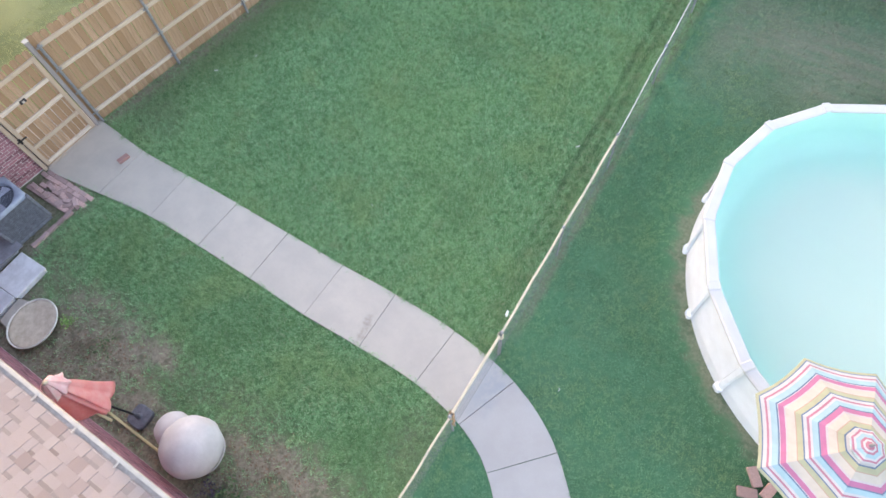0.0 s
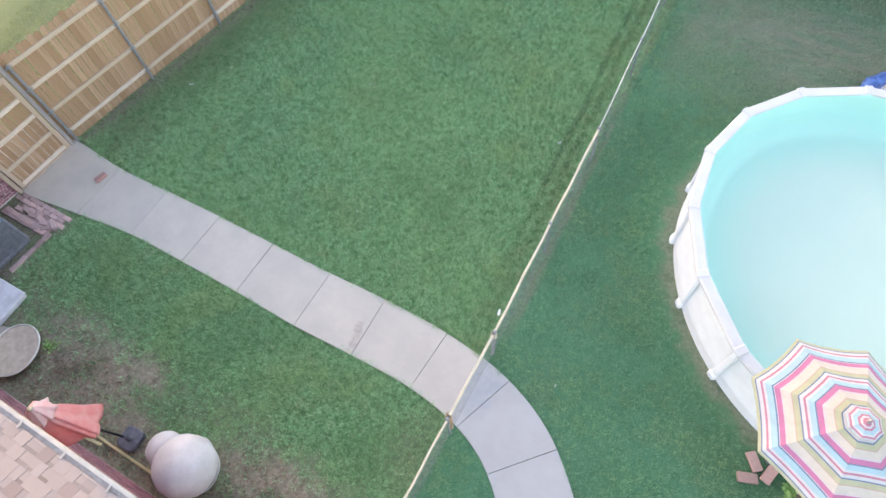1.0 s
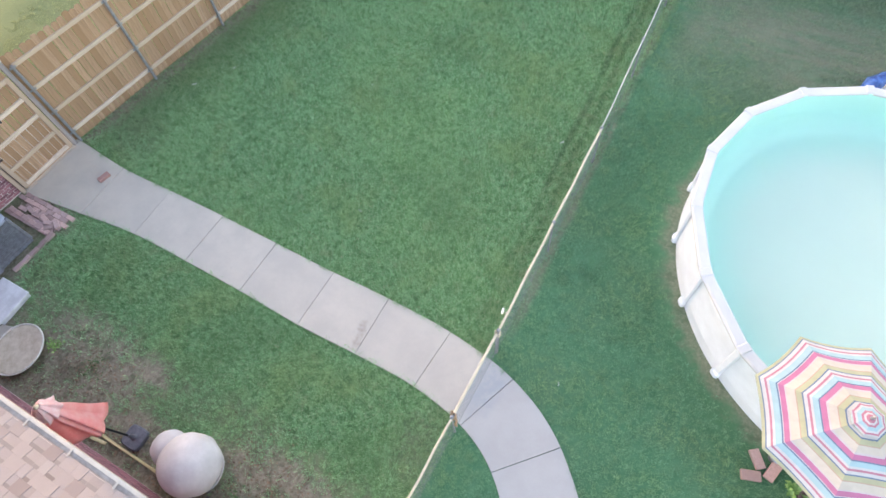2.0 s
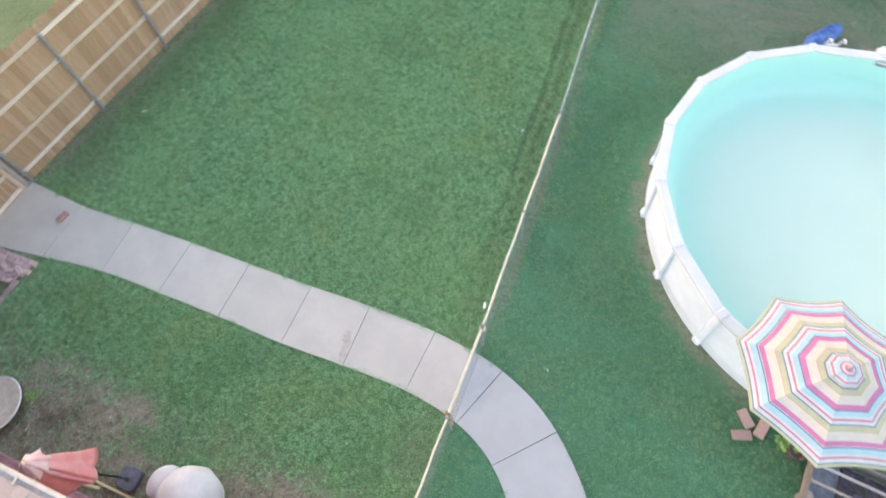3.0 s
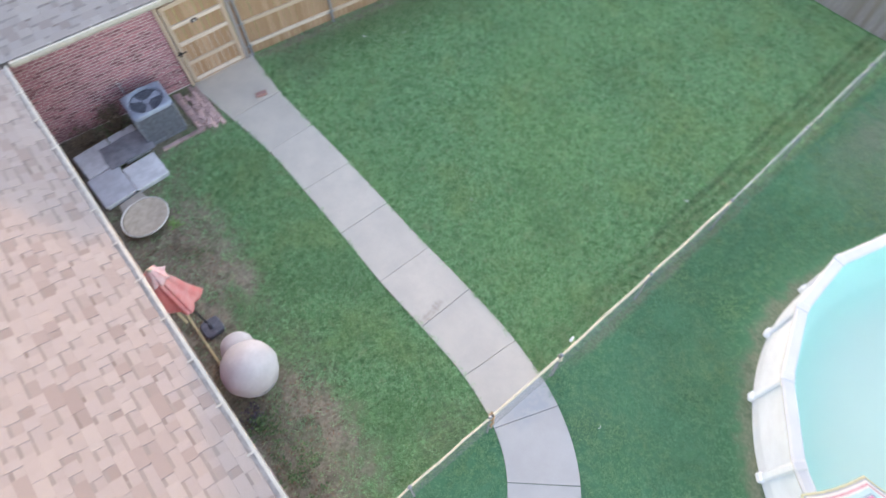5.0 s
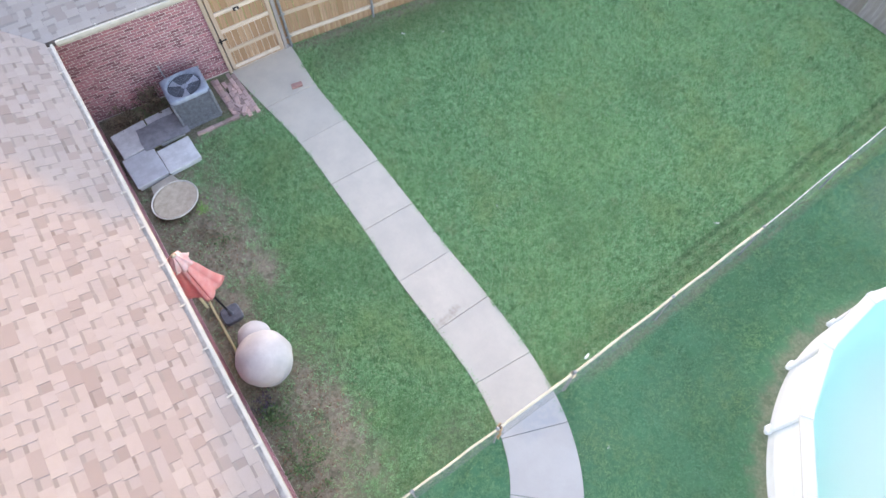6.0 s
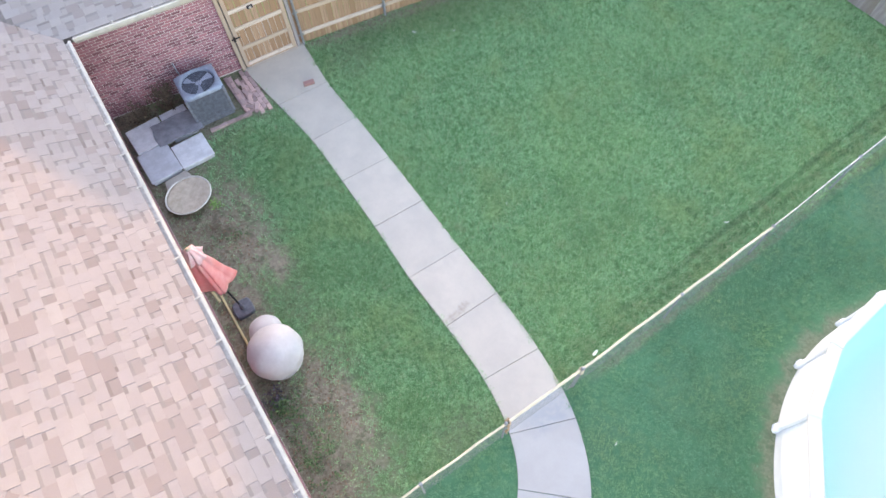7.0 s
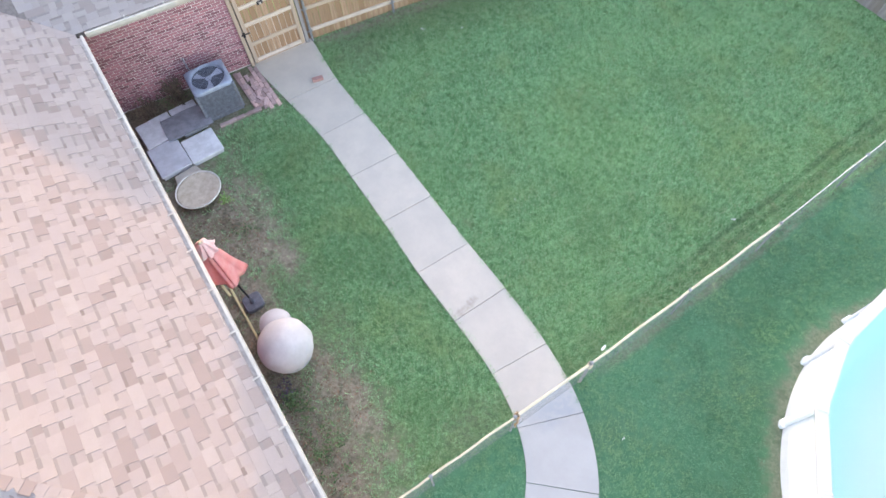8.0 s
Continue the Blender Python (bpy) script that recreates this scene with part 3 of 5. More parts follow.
def shingles(origin, up, along, rows, start_of, end_of, parts_when, seed):
    """Laminated shingles in courses up a roof plane: pale thick teeth of uneven length beside lower, darker tabs."""
    up, along = Vector(up).normalized(), Vector(along).normalized()
    out = up.cross(along)
    out = out if out.z > 0 else -out
    frame_m = Matrix((up, along, out)).transposed().to_4x4()
    rng = random.Random(seed)
    fields, bands, count, shared = {True: ([], []), False: ([], [])}, [], 0, {}
    corner = ((0, 0), (1, 0), (1, 1), (0, 1))
    for r in range(rows):
        start, end = start_of(r * TAB), end_of(r * TAB)
        s = start - rng.uniform(0, 0.3)
        tooth = rng.random() < 0.5
        while s < end:
            length = rng.choice((0.13, 0.17, 0.20, 0.24, 0.29, 0.36) if tooth else (0.10, 0.12, 0.15, 0.18, 0.24))
            a, b = max(s, start), min(s + length, end)
            s += length
            is_tooth, tooth = tooth, (not tooth if rng.random() < 0.78 else tooth)
            if b - a < 0.02:
                continue
            low, high = (0.0072, 0.0080) if is_tooth else (0.0028, 0.0040)
            long = round(b - a, 2) - (0.003 if is_tooth else 0.0)
            pts = [(x * (TAB - 0.001), y * long, z) for z in (0.0, None) for x, y in corner for z in (z if z is not None else (high if x == 0 else low),)]
            base = Vector(origin) + up * (r * TAB) + along * a + out * 0.001
            if parts_when(r, base.x) and count < 300:
                key = (long, is_tooth)
                if key not in shared:
                    bm = bmesh.new()
                    q = [bm.verts.new(p) for p in pts]
                    bm.faces.new(q[4:])
                    for k in range(4):
                        bm.faces.new((q[k], q[(k + 1) % 4], q[4 + (k + 1) % 4], q[4 + k]))
                    shared[key] = mesh_of("shingle", bm, M_SHINGLE if is_tooth else M_SHINGLE_LOW)
                m = frame_m.copy()
                m.translation = base
                piece("shingle", shared[key], roof, m)
                count += 1
            else:
                v, f = fields[is_tooth]
                k = len(v) * 8
                v.append([tuple(base + up * x + along * y + out * z) for x, y, z in pts])
                f += [(k + 4, k + 5, k + 6, k + 7)] + [(k + i, k + (i + 1) % 4, k + 4 + (i + 1) % 4, k + 4 + i) for i in range(4)]
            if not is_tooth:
                # Dark quads paint the upper course's shade on low tabs, as printed granule bands do.
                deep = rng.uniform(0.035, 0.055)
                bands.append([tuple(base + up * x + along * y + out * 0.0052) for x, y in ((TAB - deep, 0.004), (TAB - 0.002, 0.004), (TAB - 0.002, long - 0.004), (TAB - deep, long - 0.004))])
    ob = new("shadow_bands", soup("shadow_bands", np.concatenate(bands), np.arange(4 * len(bands)).reshape(-1, 4), M_SHINGLE_SHADE))
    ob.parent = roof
    tagged(ob, "darker granule bands that paint shade onto the lower shingle tabs", kind="stuff")
    for is_tooth, (v, f) in fields.items():
        ob = new("shingle_field", soup("shingle_field", np.concatenate(v), f, M_SHINGLE_JOINED if is_tooth else M_SHINGLE_LOW_JOINED))
        ob.parent = roof
        tagged(ob, kind="stuff")


slant = math.hypot(1, PITCH)
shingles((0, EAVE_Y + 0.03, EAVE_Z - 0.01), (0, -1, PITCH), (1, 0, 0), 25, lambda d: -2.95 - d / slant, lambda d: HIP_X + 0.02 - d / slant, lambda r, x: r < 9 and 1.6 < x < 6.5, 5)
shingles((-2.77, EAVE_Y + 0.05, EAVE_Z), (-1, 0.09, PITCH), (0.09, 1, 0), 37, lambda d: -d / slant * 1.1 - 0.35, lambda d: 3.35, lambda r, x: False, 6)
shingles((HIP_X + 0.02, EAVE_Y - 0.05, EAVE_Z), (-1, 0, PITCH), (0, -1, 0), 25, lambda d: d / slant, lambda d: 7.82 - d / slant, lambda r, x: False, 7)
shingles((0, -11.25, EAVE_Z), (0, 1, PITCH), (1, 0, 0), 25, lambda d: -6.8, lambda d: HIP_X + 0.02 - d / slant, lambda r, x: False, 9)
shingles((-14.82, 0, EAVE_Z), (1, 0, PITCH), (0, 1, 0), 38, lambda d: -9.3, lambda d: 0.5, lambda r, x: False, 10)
hip_a, hip_b = Vector((HIP_X, EAVE_Y, EAVE_Z)), Vector((HIP_X - 4.0, EAVE_Y - 4.0, EAVE_Z + 4.0 * PITCH))
hip_way, hip_len = (hip_b - hip_a).normalized(), (hip_b - hip_a).length
v, f = [], []
for k in range(int(hip_len / 0.14)):
    for normal, away in ((Vector((0, PITCH, 1)), Vector((-1, 0, 0))), (Vector((PITCH, 0, 1)), Vector((0, -1, 0)))):
        normal = normal.normalized()
        side = normal.cross(hip_way).normalized()
        side = side if side.dot(away) > 0 else -side
        q = []
        for lift in (0.004, None):
            for s, w in ((0, 0), (1, 0), (1, 1), (0, 1)):
                up = lift if lift else (0.021 if s == 0 else 0.015)
                q.append(tuple(hip_a + hip_way * (0.14 * (k + s)) + side * (0.16 * w) + normal * up))
        n = len(v)
        v += q
        f += [tuple(n + i for i in face) for face in ((4, 5, 6, 7), (0, 1, 5, 4), (1, 2, 6, 5), (2, 3, 7, 6), (3, 0, 4, 7))]
caps = new("hip_caps", soup("hip_caps", v, f, M_SHINGLE_JOINED))
caps.parent = roof
tagged(caps, "folded shingle caps along the hip", kind="stuff")


def gutter(name, a, b, label, clips):
    """A box gutter from a to b, open at the top, with hanger straps across it."""
    a, b = Vector(a), Vector(b)
    way = (b - a).normalized()
    out = way.cross(Vector((0, 0, 1)))
    length = (b - a).length
    ob = thing(name, label, "gutter", kind="structure")
    shape = [(0.0, 0.0), (0.0, -0.12), (0.095, -0.12), (0.132, -0.05), (0.132, 0.014), (0.082, 0.014), (0.082, -0.02), (0.076, -0.108), (0.008, -0.108), (0.008, 0.0)]
    bm = bmesh.new()
    ends = [[bm.verts.new(p + out * o + Vector((0, 0, h))) for o, h in shape] for p in (a, b)]
    n = len(shape)
    for k in range(n):
        bm.faces.new((ends[0][k], ends[0][(k + 1) % n], ends[1][(k + 1) % n], ends[1][k]))
    bm.faces.new(ends[0])
    bm.faces.new(ends[1][::-1])
    part("trough", bm, M_WHITE, ob)
    # A grey sheet stands in for the shade down in the trough.
    bm = bmesh.new()
    vs = [bm.verts.new(p + out * o + Vector((0, 0, -0.022))) for p, o in ((a, 0.009), (b, 0.009), (b, 0.0785), (a, 0.0785))]
    bm.faces.new(vs)
    part("trough_shade", bm, M_GUTTER_IN, ob, "grey sheet standing in for the shade inside the gutter")
    for s in clips:
        bm = bmesh.new()
        m = Matrix((way, out, Vector((0, 0, 1)))).transposed().to_4x4()
        m.translation = a + way * s
        box(bm, (0, 0.062, 0.014), (0.03, 0.135, 0.008), m, 0.002)
        part("hanger", bm, M_WHITE, ob)
    return ob


gutter("gutter_main", (HIP_X, EAVE_Y + 0.012, EAVE_Z), (-2.66, EAVE_Y + 0.012, EAVE_Z), "white metal eave gutter with hanger straps", [1.15 + 0.81 * k for k in range(12)])
gutter("gutter_wing", (-2.785, -3.16, EAVE_Z), (-2.485, 0.05, EAVE_Z), "white metal gutter along the wing eave", [0.8, 1.6, 2.4])

# ---- unseen house-shaped block, added to cast shade over the yard ----
bm = bmesh.new()
box(bm, (-21.0, 22.05, 3.2), (9.0, 27.7, 6.6))
shade_block = tagged(part("unseen_shade_block", bm, M_MORTAR), "plain pale unseen block added to shade the yard", "wall", kind="structure")
bm = bmesh.new()
for x0, x1 in ((-25.8, -21.0), (-21.0, -16.2)):
    z0, z1 = (6.5, 8.6) if x0 < -24 else (8.6, 6.5)
    vs = [bm.verts.new(p) for p in ((x0, 7.9, z0), (x1, 7.9, z1), (x1, 36.0, z1), (x0, 36.0, z0))]
    ws = [bm.verts.new(v.co - Vector((0, 0, 0.2))) for v in vs]
    bm.faces.new(vs)
    bm.faces.new(ws[::-1])
    for k in range(4):
        bm.faces.new((vs[k], ws[k], ws[(k + 1) % 4], vs[(k + 1) % 4]))
part("roof", bm, M_FELT, shade_block)
# ---- timber fence and gate ----
def board_mesh(width, height, material, name="board"):
    """A fence board with clipped top corners."""
    bm = bmesh.new()
    w, c = width / 2, 0.035
    outline = [(-w, 0), (w, 0), (w, height - c), (w - c, height), (-w + c, height), (-w, height - c)]
    a = [bm.verts.new((x, -0.009, z)) for x, z in outline]
    b = [bm.verts.new((x, 0.009, z)) for x, z in outline]
    bm.faces.new(a)
    bm.faces.new(b[::-1])
    for k in range(6):
        bm.faces.new((a[k], b[k], b[(k + 1) % 6], a[(k + 1) % 6]))
    return mesh_of(name, bm, material)


def timber_fence(name, a, b, posts, height, rails, boards, rail_mat, post_mat, label, seed):
    """A board fence from a to b; its rails and posts stand on the side of local -y."""
    a, b = Vector((*a, 0)), Vector((*b, 0))
    length = (b - a).length
    m = Matrix.Translation(a) @ Matrix.Rotation(math.atan2(b.y - a.y, b.x - a.x), 4, "Z")
    fence = new(name)
    fence.matrix_basis = m
    tagged(fence, label, "fence", kind="structure")
    rng = random.Random(seed)
    x = 0.07
    while x < length:
        piece("board", boards[rng.randrange(len(boards))], fence, pose(x, rng.uniform(-0.003, 0.003), -0.06 + rng.uniform(-0.015, 0.012), 0, rng.uniform(-0.5, 0.5), 0))
        x += 0.1465
    cuts = [0.0] + list(posts) + [length]
    for z in rails:
        for s, e in zip(cuts, cuts[1:]):
            if e - s > 0.2:
                bm = bmesh.new()
                box(bm, ((s + e) / 2, -0.032, z + rng.uniform(-0.012, 0.012)), (e - s - 0.02, 0.042, 0.088), None, 0.004)
                part("rail", bm, rail_mat, fence)
    for s in posts:
        bm = bmesh.new()
        tube(bm, [(s, -0.085, -0.3), (s, -0.085, rails[-1] + 0.06)], 0.032, 10)
        post = part("post", bm, post_mat, fence, "grey galvanised steel post")
        for z in rails:
            bm = bmesh.new()
            box(bm, (s, -0.06, z), (0.14, 0.012, 0.05), None, 0.003)
            part("bracket", bm, post_mat, post)
    return fence


boards_cedar = [board_mesh(0.138, h, M_FENCE) for h in (2.50, 2.52, 2.485)]
boards_grey = [board_mesh(0.141, h, M_GREYWOOD) for h in (1.94, 1.91, 1.96)]
M_RAILX = make_wood("pale_fence_rail", (0.62, 0.53, 0.46), "x")
# boards outside, rails and posts towards the lawn: run from far end to gate so that local -y faces the lawn
fence_far_end = (fence_x(13.3) - 0.09, 13.3)
timber_fence("fence_cedar", (fence_x(1.20) - 0.09, 1.20), fence_far_end, [0.10, 2.33, 4.52, 6.57, 8.7, 10.8], 2.44, (0.25, 0.91, 1.59, 2.20), boards_cedar, M_RAILX, M_STEEL,
             "tall cedar board fence with pale rails and steel posts", 11)
timber_fence("fence_grey", (26.0, 13.36), (fence_far_end[0], 13.36), [2.4 * k + 0.6 for k in range(11)], 1.83, (0.06, 0.92, 1.55), boards_grey, M_GREYRAIL, M_STEEL,
             "weathered grey board fence at the far end of the yard", 12)


def build_gate():
    gate = thing("gate", "closed cedar board garden gate with pale frame and dark latch", "gate", (-2.93, -0.275, 0), 87.5)
    width = 1.34
    rng = random.Random(4)
    mesh = [board_mesh(0.132, h, M_FENCE) for h in (2.32, 2.34)]
    for k in range(9):
        piece("board", mesh[k % 2], gate, pose(0.09 + k * 0.147, 0.012, 0.015, 0, rng.uniform(-0.4, 0.4), 0))
    for z in (0.12, 0.60, 1.15, 1.62, 2.12):
        bm = bmesh.new()
        box(bm, (width / 2 + 0.01, -0.022, z), (width - 0.17, 0.04, 0.09), None, 0.004)
        part("rail", bm, M_RAILX, gate)
    for x in (0.055, width - 0.035):
        bm = bmesh.new()
        box(bm, (x, -0.024, 1.12), (0.09, 0.044, 2.1), None, 0.004)
        part("stile", bm, M_RAIL_UP, gate)
    bm = bmesh.new()
    box(bm, (0.60, -0.06, 1.60), (0.14, 0.03, 0.085), None, 0.008)
    latch = part("latch", bm, M_DARK, gate, "dark metal gate latch")
    bm = bmesh.new()
    box(bm, (0.60, -0.085, 1.60), (0.05, 0.03, 0.05), None, 0.006)
    part("latch_bolt", bm, M_WHITE, latch)
    for z in (0.95,):
        bm = bmesh.new()
        box(bm, (0.04, -0.055, z), (0.22, 0.012, 0.035), None, 0.003)
        box(bm, (0.0, -0.06, z), (0.05, 0.02, 0.14), None, 0.003)
        part("hinge", bm, M_DARK, gate, "black strap hinge")
    return gate


M_RAIL_UP = make_wood("pale_gate_stile", (0.55, 0.46, 0.40))
M_DARK = plain("dark_metal", (0.035, 0.035, 0.04), 0.5, 0.5, 0.3)
build_gate()
for at, h, label in (((-2.95, -0.33), 2.46, "pale timber gate post against the brick wall"), ((-2.88, 1.15), 2.46, "grey weathered gate post beside the cedar fence")):
    bm = bmesh.new()
    box(bm, (0, 0, h / 2 - 0.1), (0.09, 0.09, h + 0.2), None, 0.006)
    post = part("gate_post", bm, M_RAIL_UP if at[1] < 0 else M_GREYWOOD)
    post.matrix_basis = pose(at[0], at[1], 0, 0, 0, -4)
    tagged(post, label, "gate post")
    bm = bmesh.new()
    box(bm, (0, 0, h + 0.012), (0.11, 0.11, 0.025), None, 0.006)
    part("cap", bm, M_WHITE, post, "pale post cap")

# ---- chain-link fence ----
M_GALV = plain("pale_galvanised_tube", (0.60, 0.595, 0.56), 0.6, 0.0, 0.2, 9)
FX, RAIL_Z = 7.70, 1.07


def chain_x(y):
    return FX - 0.021 * min(max(y - 1.3, 0), 4.53) - 0.046 * max(y - 5.83, 0)


def wire_mesh(bm, ya, yb, z0, z1, pitch=0.075):
    """Diamond mesh of thin wires in the fence's plane."""
    h = z1 - z0
    y = ya - h
    while y < yb:
        for s in (1, -1):
            p, q = (y, z0), (y + h, z1)
            if s < 0:
                p, q = (y, z1), (y + h, z0)
            lo, hi = max(0.0, (ya - y) / h), min(1.0, (yb - y) / h)
            if hi > lo:
                pts = [(chain_x(p[0] + (q[0] - p[0]) * u) + 0.004 * s, p[0] + (q[0] - p[0]) * u, p[1] + (q[1] - p[1]) * u) for u in (lo, hi)]
                tube(bm, pts, 0.0010, 3, False)
        y += pitch


chain = thing("chain_link_fence", "low chain-link fence with cream painted top rail", "fence", kind="structure")
for ya, yb in ((-3.5, -0.34), (1.24, 5.83), (5.83, 13.28)):
    bm = bmesh.new()
    wire_mesh(bm, ya, yb, 0.03, RAIL_Z, 0.075 if yb < 6 else 0.11)
    part("wire_mesh", bm, M_WIRE, chain)
    bm = bmesh.new()
    steps = 12
    pts = [(chain_x(ya + (yb - ya) * k / steps) + 0.006 * math.sin(k * 1.7), ya + (yb - ya) * k / steps, RAIL_Z + 0.006 * math.sin(k * 2.1)) for k in range(steps + 1)]
    if yb > 6:
        tube(bm, pts, 0.010, 8)
        part("top_rail", bm, M_GALV, chain, "grey galvanised top rail")
    else:
        tube(bm, pts, 0.022 if yb > 1 else 0.019, 8)
        part("top_rail", bm, M_CREAM, chain, "cream painted top rail")
for y in (-3.45, -1.95, -0.34, 1.24, 3.5, 5.83, 8.4, 10.9, 13.2):
    bm = bmesh.new()
    tube(bm, [(chain_x(y), y, -0.3), (chain_x(y), y, RAIL_Z - 0.01)], 0.019, 8)
    lathe(bm, [(0.033, RAIL_Z - 0.02), (0.036, RAIL_Z + 0.02), (0.02, RAIL_Z + 0.05), (0, RAIL_Z + 0.06)], 8, (chain_x(y), y, 0))
    part("post", bm, M_STEEL, chain)

yard_gate = thing("chain_link_gate", "closed chain-link gate with cream tube frame across the path", "gate", (0, 0, 0))
bm = bmesh.new()
tube(bm, [(FX, -0.27, RAIL_Z), (FX, 1.17, RAIL_Z)], 0.024, 8)
part("top_tube", bm, M_CREAM, yard_gate, "cream painted top tube")
for y in (-0.27, 1.17):
    bm = bmesh.new()
    tube(bm, [(FX, y, 0.08), (FX, y, RAIL_Z - 0.02)], 0.017, 8)
    part("side_tube", bm, M_STEEL, yard_gate, "grey steel side tube")
bm = bmesh.new()
wire_mesh(bm, -0.26, 1.16, 0.1, RAIL_Z)
tube(bm, [(FX, -0.27, 0.1), (FX, 1.17, 0.1)], 0.003, 4)
part("wire_mesh", bm, M_WIRE, yard_gate)
M_ROPE = plain("tan_rope", (0.36, 0.24, 0.15), 0.9, vary=0.3, scale=40)
M_WRAP = plain("faded_cord", (0.52, 0.46, 0.36), 0.9, vary=0.3, scale=40)
for y, material, label in ((-0.31, M_ROPE, "brown cloth tie knotted round the gate post"), (1.2, M_WRAP, "faded cord binding the gate to its post")):
    bm = bmesh.new()
    for k in range(4):
        z = RAIL_Z + 0.012 - 0.03 * k
        lathe(bm, [(0.042, z - 0.014), (0.05, z), (0.042, z + 0.014), (0.034, z)], 10, (FX + 0.004 * k, y + 0.01 * math.sin(k * 2.0), 0), True)
    if y < 0:
        tube(bm, [(FX + 0.03, y, RAIL_Z), (FX + 0.08, y - 0.03, RAIL_Z - 0.06), (FX + 0.07, y - 0.07, RAIL_Z - 0.2), (FX + 0.10, y - 0.06, RAIL_Z - 0.3)], [0.014, 0.018, 0.022, 0.008], 7)
        tube(bm, [(FX - 0.02, y, RAIL_Z), (FX - 0.05, y + 0.05, RAIL_Z - 0.03), (FX - 0.03, y + 0.09, RAIL_Z - 0.12)], [0.012, 0.016, 0.007], 7)
    part("tie", bm, material, yard_gate, label)
bm = bmesh.new()
box(bm, (0, 0, 0), (0.04, 0.105, 0.06), None, 0.012)
tube(bm, [(0.0, 0, -0.02), (0.05, 0, -0.03), (0.09, 0, -0.01)], 0.003, 5)
clip = part("insulator_box", bm, plain("bright_white_plastic", (0.80, 0.80, 0.80), 0.4, vary=0.05))
clip.matrix_basis = pose(7.59, 1.62, 0.95, 0, 0, 12)
tagged(clip, "small white plastic box clipped to the chain-link fence", "box")

# ---- the pool ----
PHASE, COUNT = radians(-151.0), 18
M_POOL = plain("white_pool_rim", (0.54, 0.545, 0.555), 0.45, vary=0.05, scale=3)
M_POOL_WALL = plain("cool_white_pool_wall", (0.78, 0.81, 0.86), 0.45, vary=0.05, scale=3)
M_LINER = Nodes("aqua_pool_liner", 0.5, 0, 0.3)
ln = M_LINER
# Sky reflection is put into the colour: pale middle, aqua near the wall.
sky_paled = ln.mix(ln.remap(ln.noise(0.8, 5), 0.3, 0.7), (0.615, 0.735, 0.67), (0.64, 0.755, 0.69))
along_axis = ln.math("MULTIPLY", ln.axis(0), POOL_R / (POOL_R + POOL_LONG))
reach = ln.math("SQRT", ln.math("ADD", ln.math("MULTIPLY", along_axis, along_axis), ln.math("MULTIPLY", ln.axis(1), ln.axis(1))))
reach = ln.math("ADD", reach, ln.math("MULTIPLY", ln.math("SUBTRACT", ln.noise(0.6, 4), 0.5), 0.5))
ln.colour(ln.mix(ln.remap(reach, 2.1, 3.5), sky_paled, (0.47, 0.83, 0.77)))
M_LINER = M_LINER.mat
M_WATER = Nodes("pool_water", 0.03, 0, 0.5)
M_WATER.colour((0.95, 1.0, 1.0))
M_WATER.bsdf.inputs["Transmission Weight"].default_value = 1.0
M_WATER.bsdf.inputs["IOR"].default_value = 1.33
M_WATER.bump(M_WATER.noise(2.5, 4, 0.5), 0.05, 0.02)
M_WATER = M_WATER.mat

pool = thing("pool", "large above-ground pool, white wall and rim, full of aqua water", "pool", (*POOL, 0), POOL_TURN)


def at_angle(a, r, z):
    return ((r + POOL_LONG) * math.cos(a), r * math.sin(a), z)


def at_wall(a):
    """A pose on the pool's wall, local x pointing straight out."""
    out = math.atan2(math.sin(a) * (POOL_R + POOL_LONG), math.cos(a) * POOL_R)
    return Matrix.Translation(at_angle(a, POOL_R, 0)) @ Matrix.Rotation(out, 4, "Z")


def oval(bm, profile, sides=108):
    """A turned shape stretched to the pool's outline."""
    lathe(bm, profile, sides)
    for v in bm.verts:
        d = math.hypot(v.co.x, v.co.y)
        if d > 1e-6:
            v.co.x += POOL_LONG * min(1.0, d / 2) * v.co.x / d


bm = bmesh.new()
oval(bm, [(POOL_R, -0.05), (POOL_R, 0.2), (POOL_R + 0.012, 0.25), (POOL_R, 0.3), (POOL_R, 1.0), (POOL_R + 0.012, 1.05), (POOL_R, 1.1), (POOL_R, POOL_H - 0.03), (POOL_R - 0.03, POOL_H - 0.03), (POOL_R - 0.03, -0.05)])
part("wall", bm, M_POOL_WALL, pool, "white corrugated steel wall", True)
bm = bmesh.new()
bowl = [(POOL_R - 0.05, POOL_H - 0.03)] + [(POOL_R - 0.57 + 0.52 * math.cos(k * math.pi / 20), 0.56 - 0.52 * math.sin(k * math.pi / 20)) for k in range(11)] + [(0, 0.02)]
oval(bm, bowl)
part("liner", bm, M_LINER, pool, "pale aqua vinyl liner", True)
bm = bmesh.new()
oval(bm, [(POOL_R - 0.054, POOL_H - 0.10), (2.0, POOL_H - 0.10), (1.0, POOL_H - 0.10), (0, POOL_H - 0.10)])
water = part("water", bm, M_WATER, pool, "clear still water", True)
water.visible_shadow = False
step = math.tau / COUNT
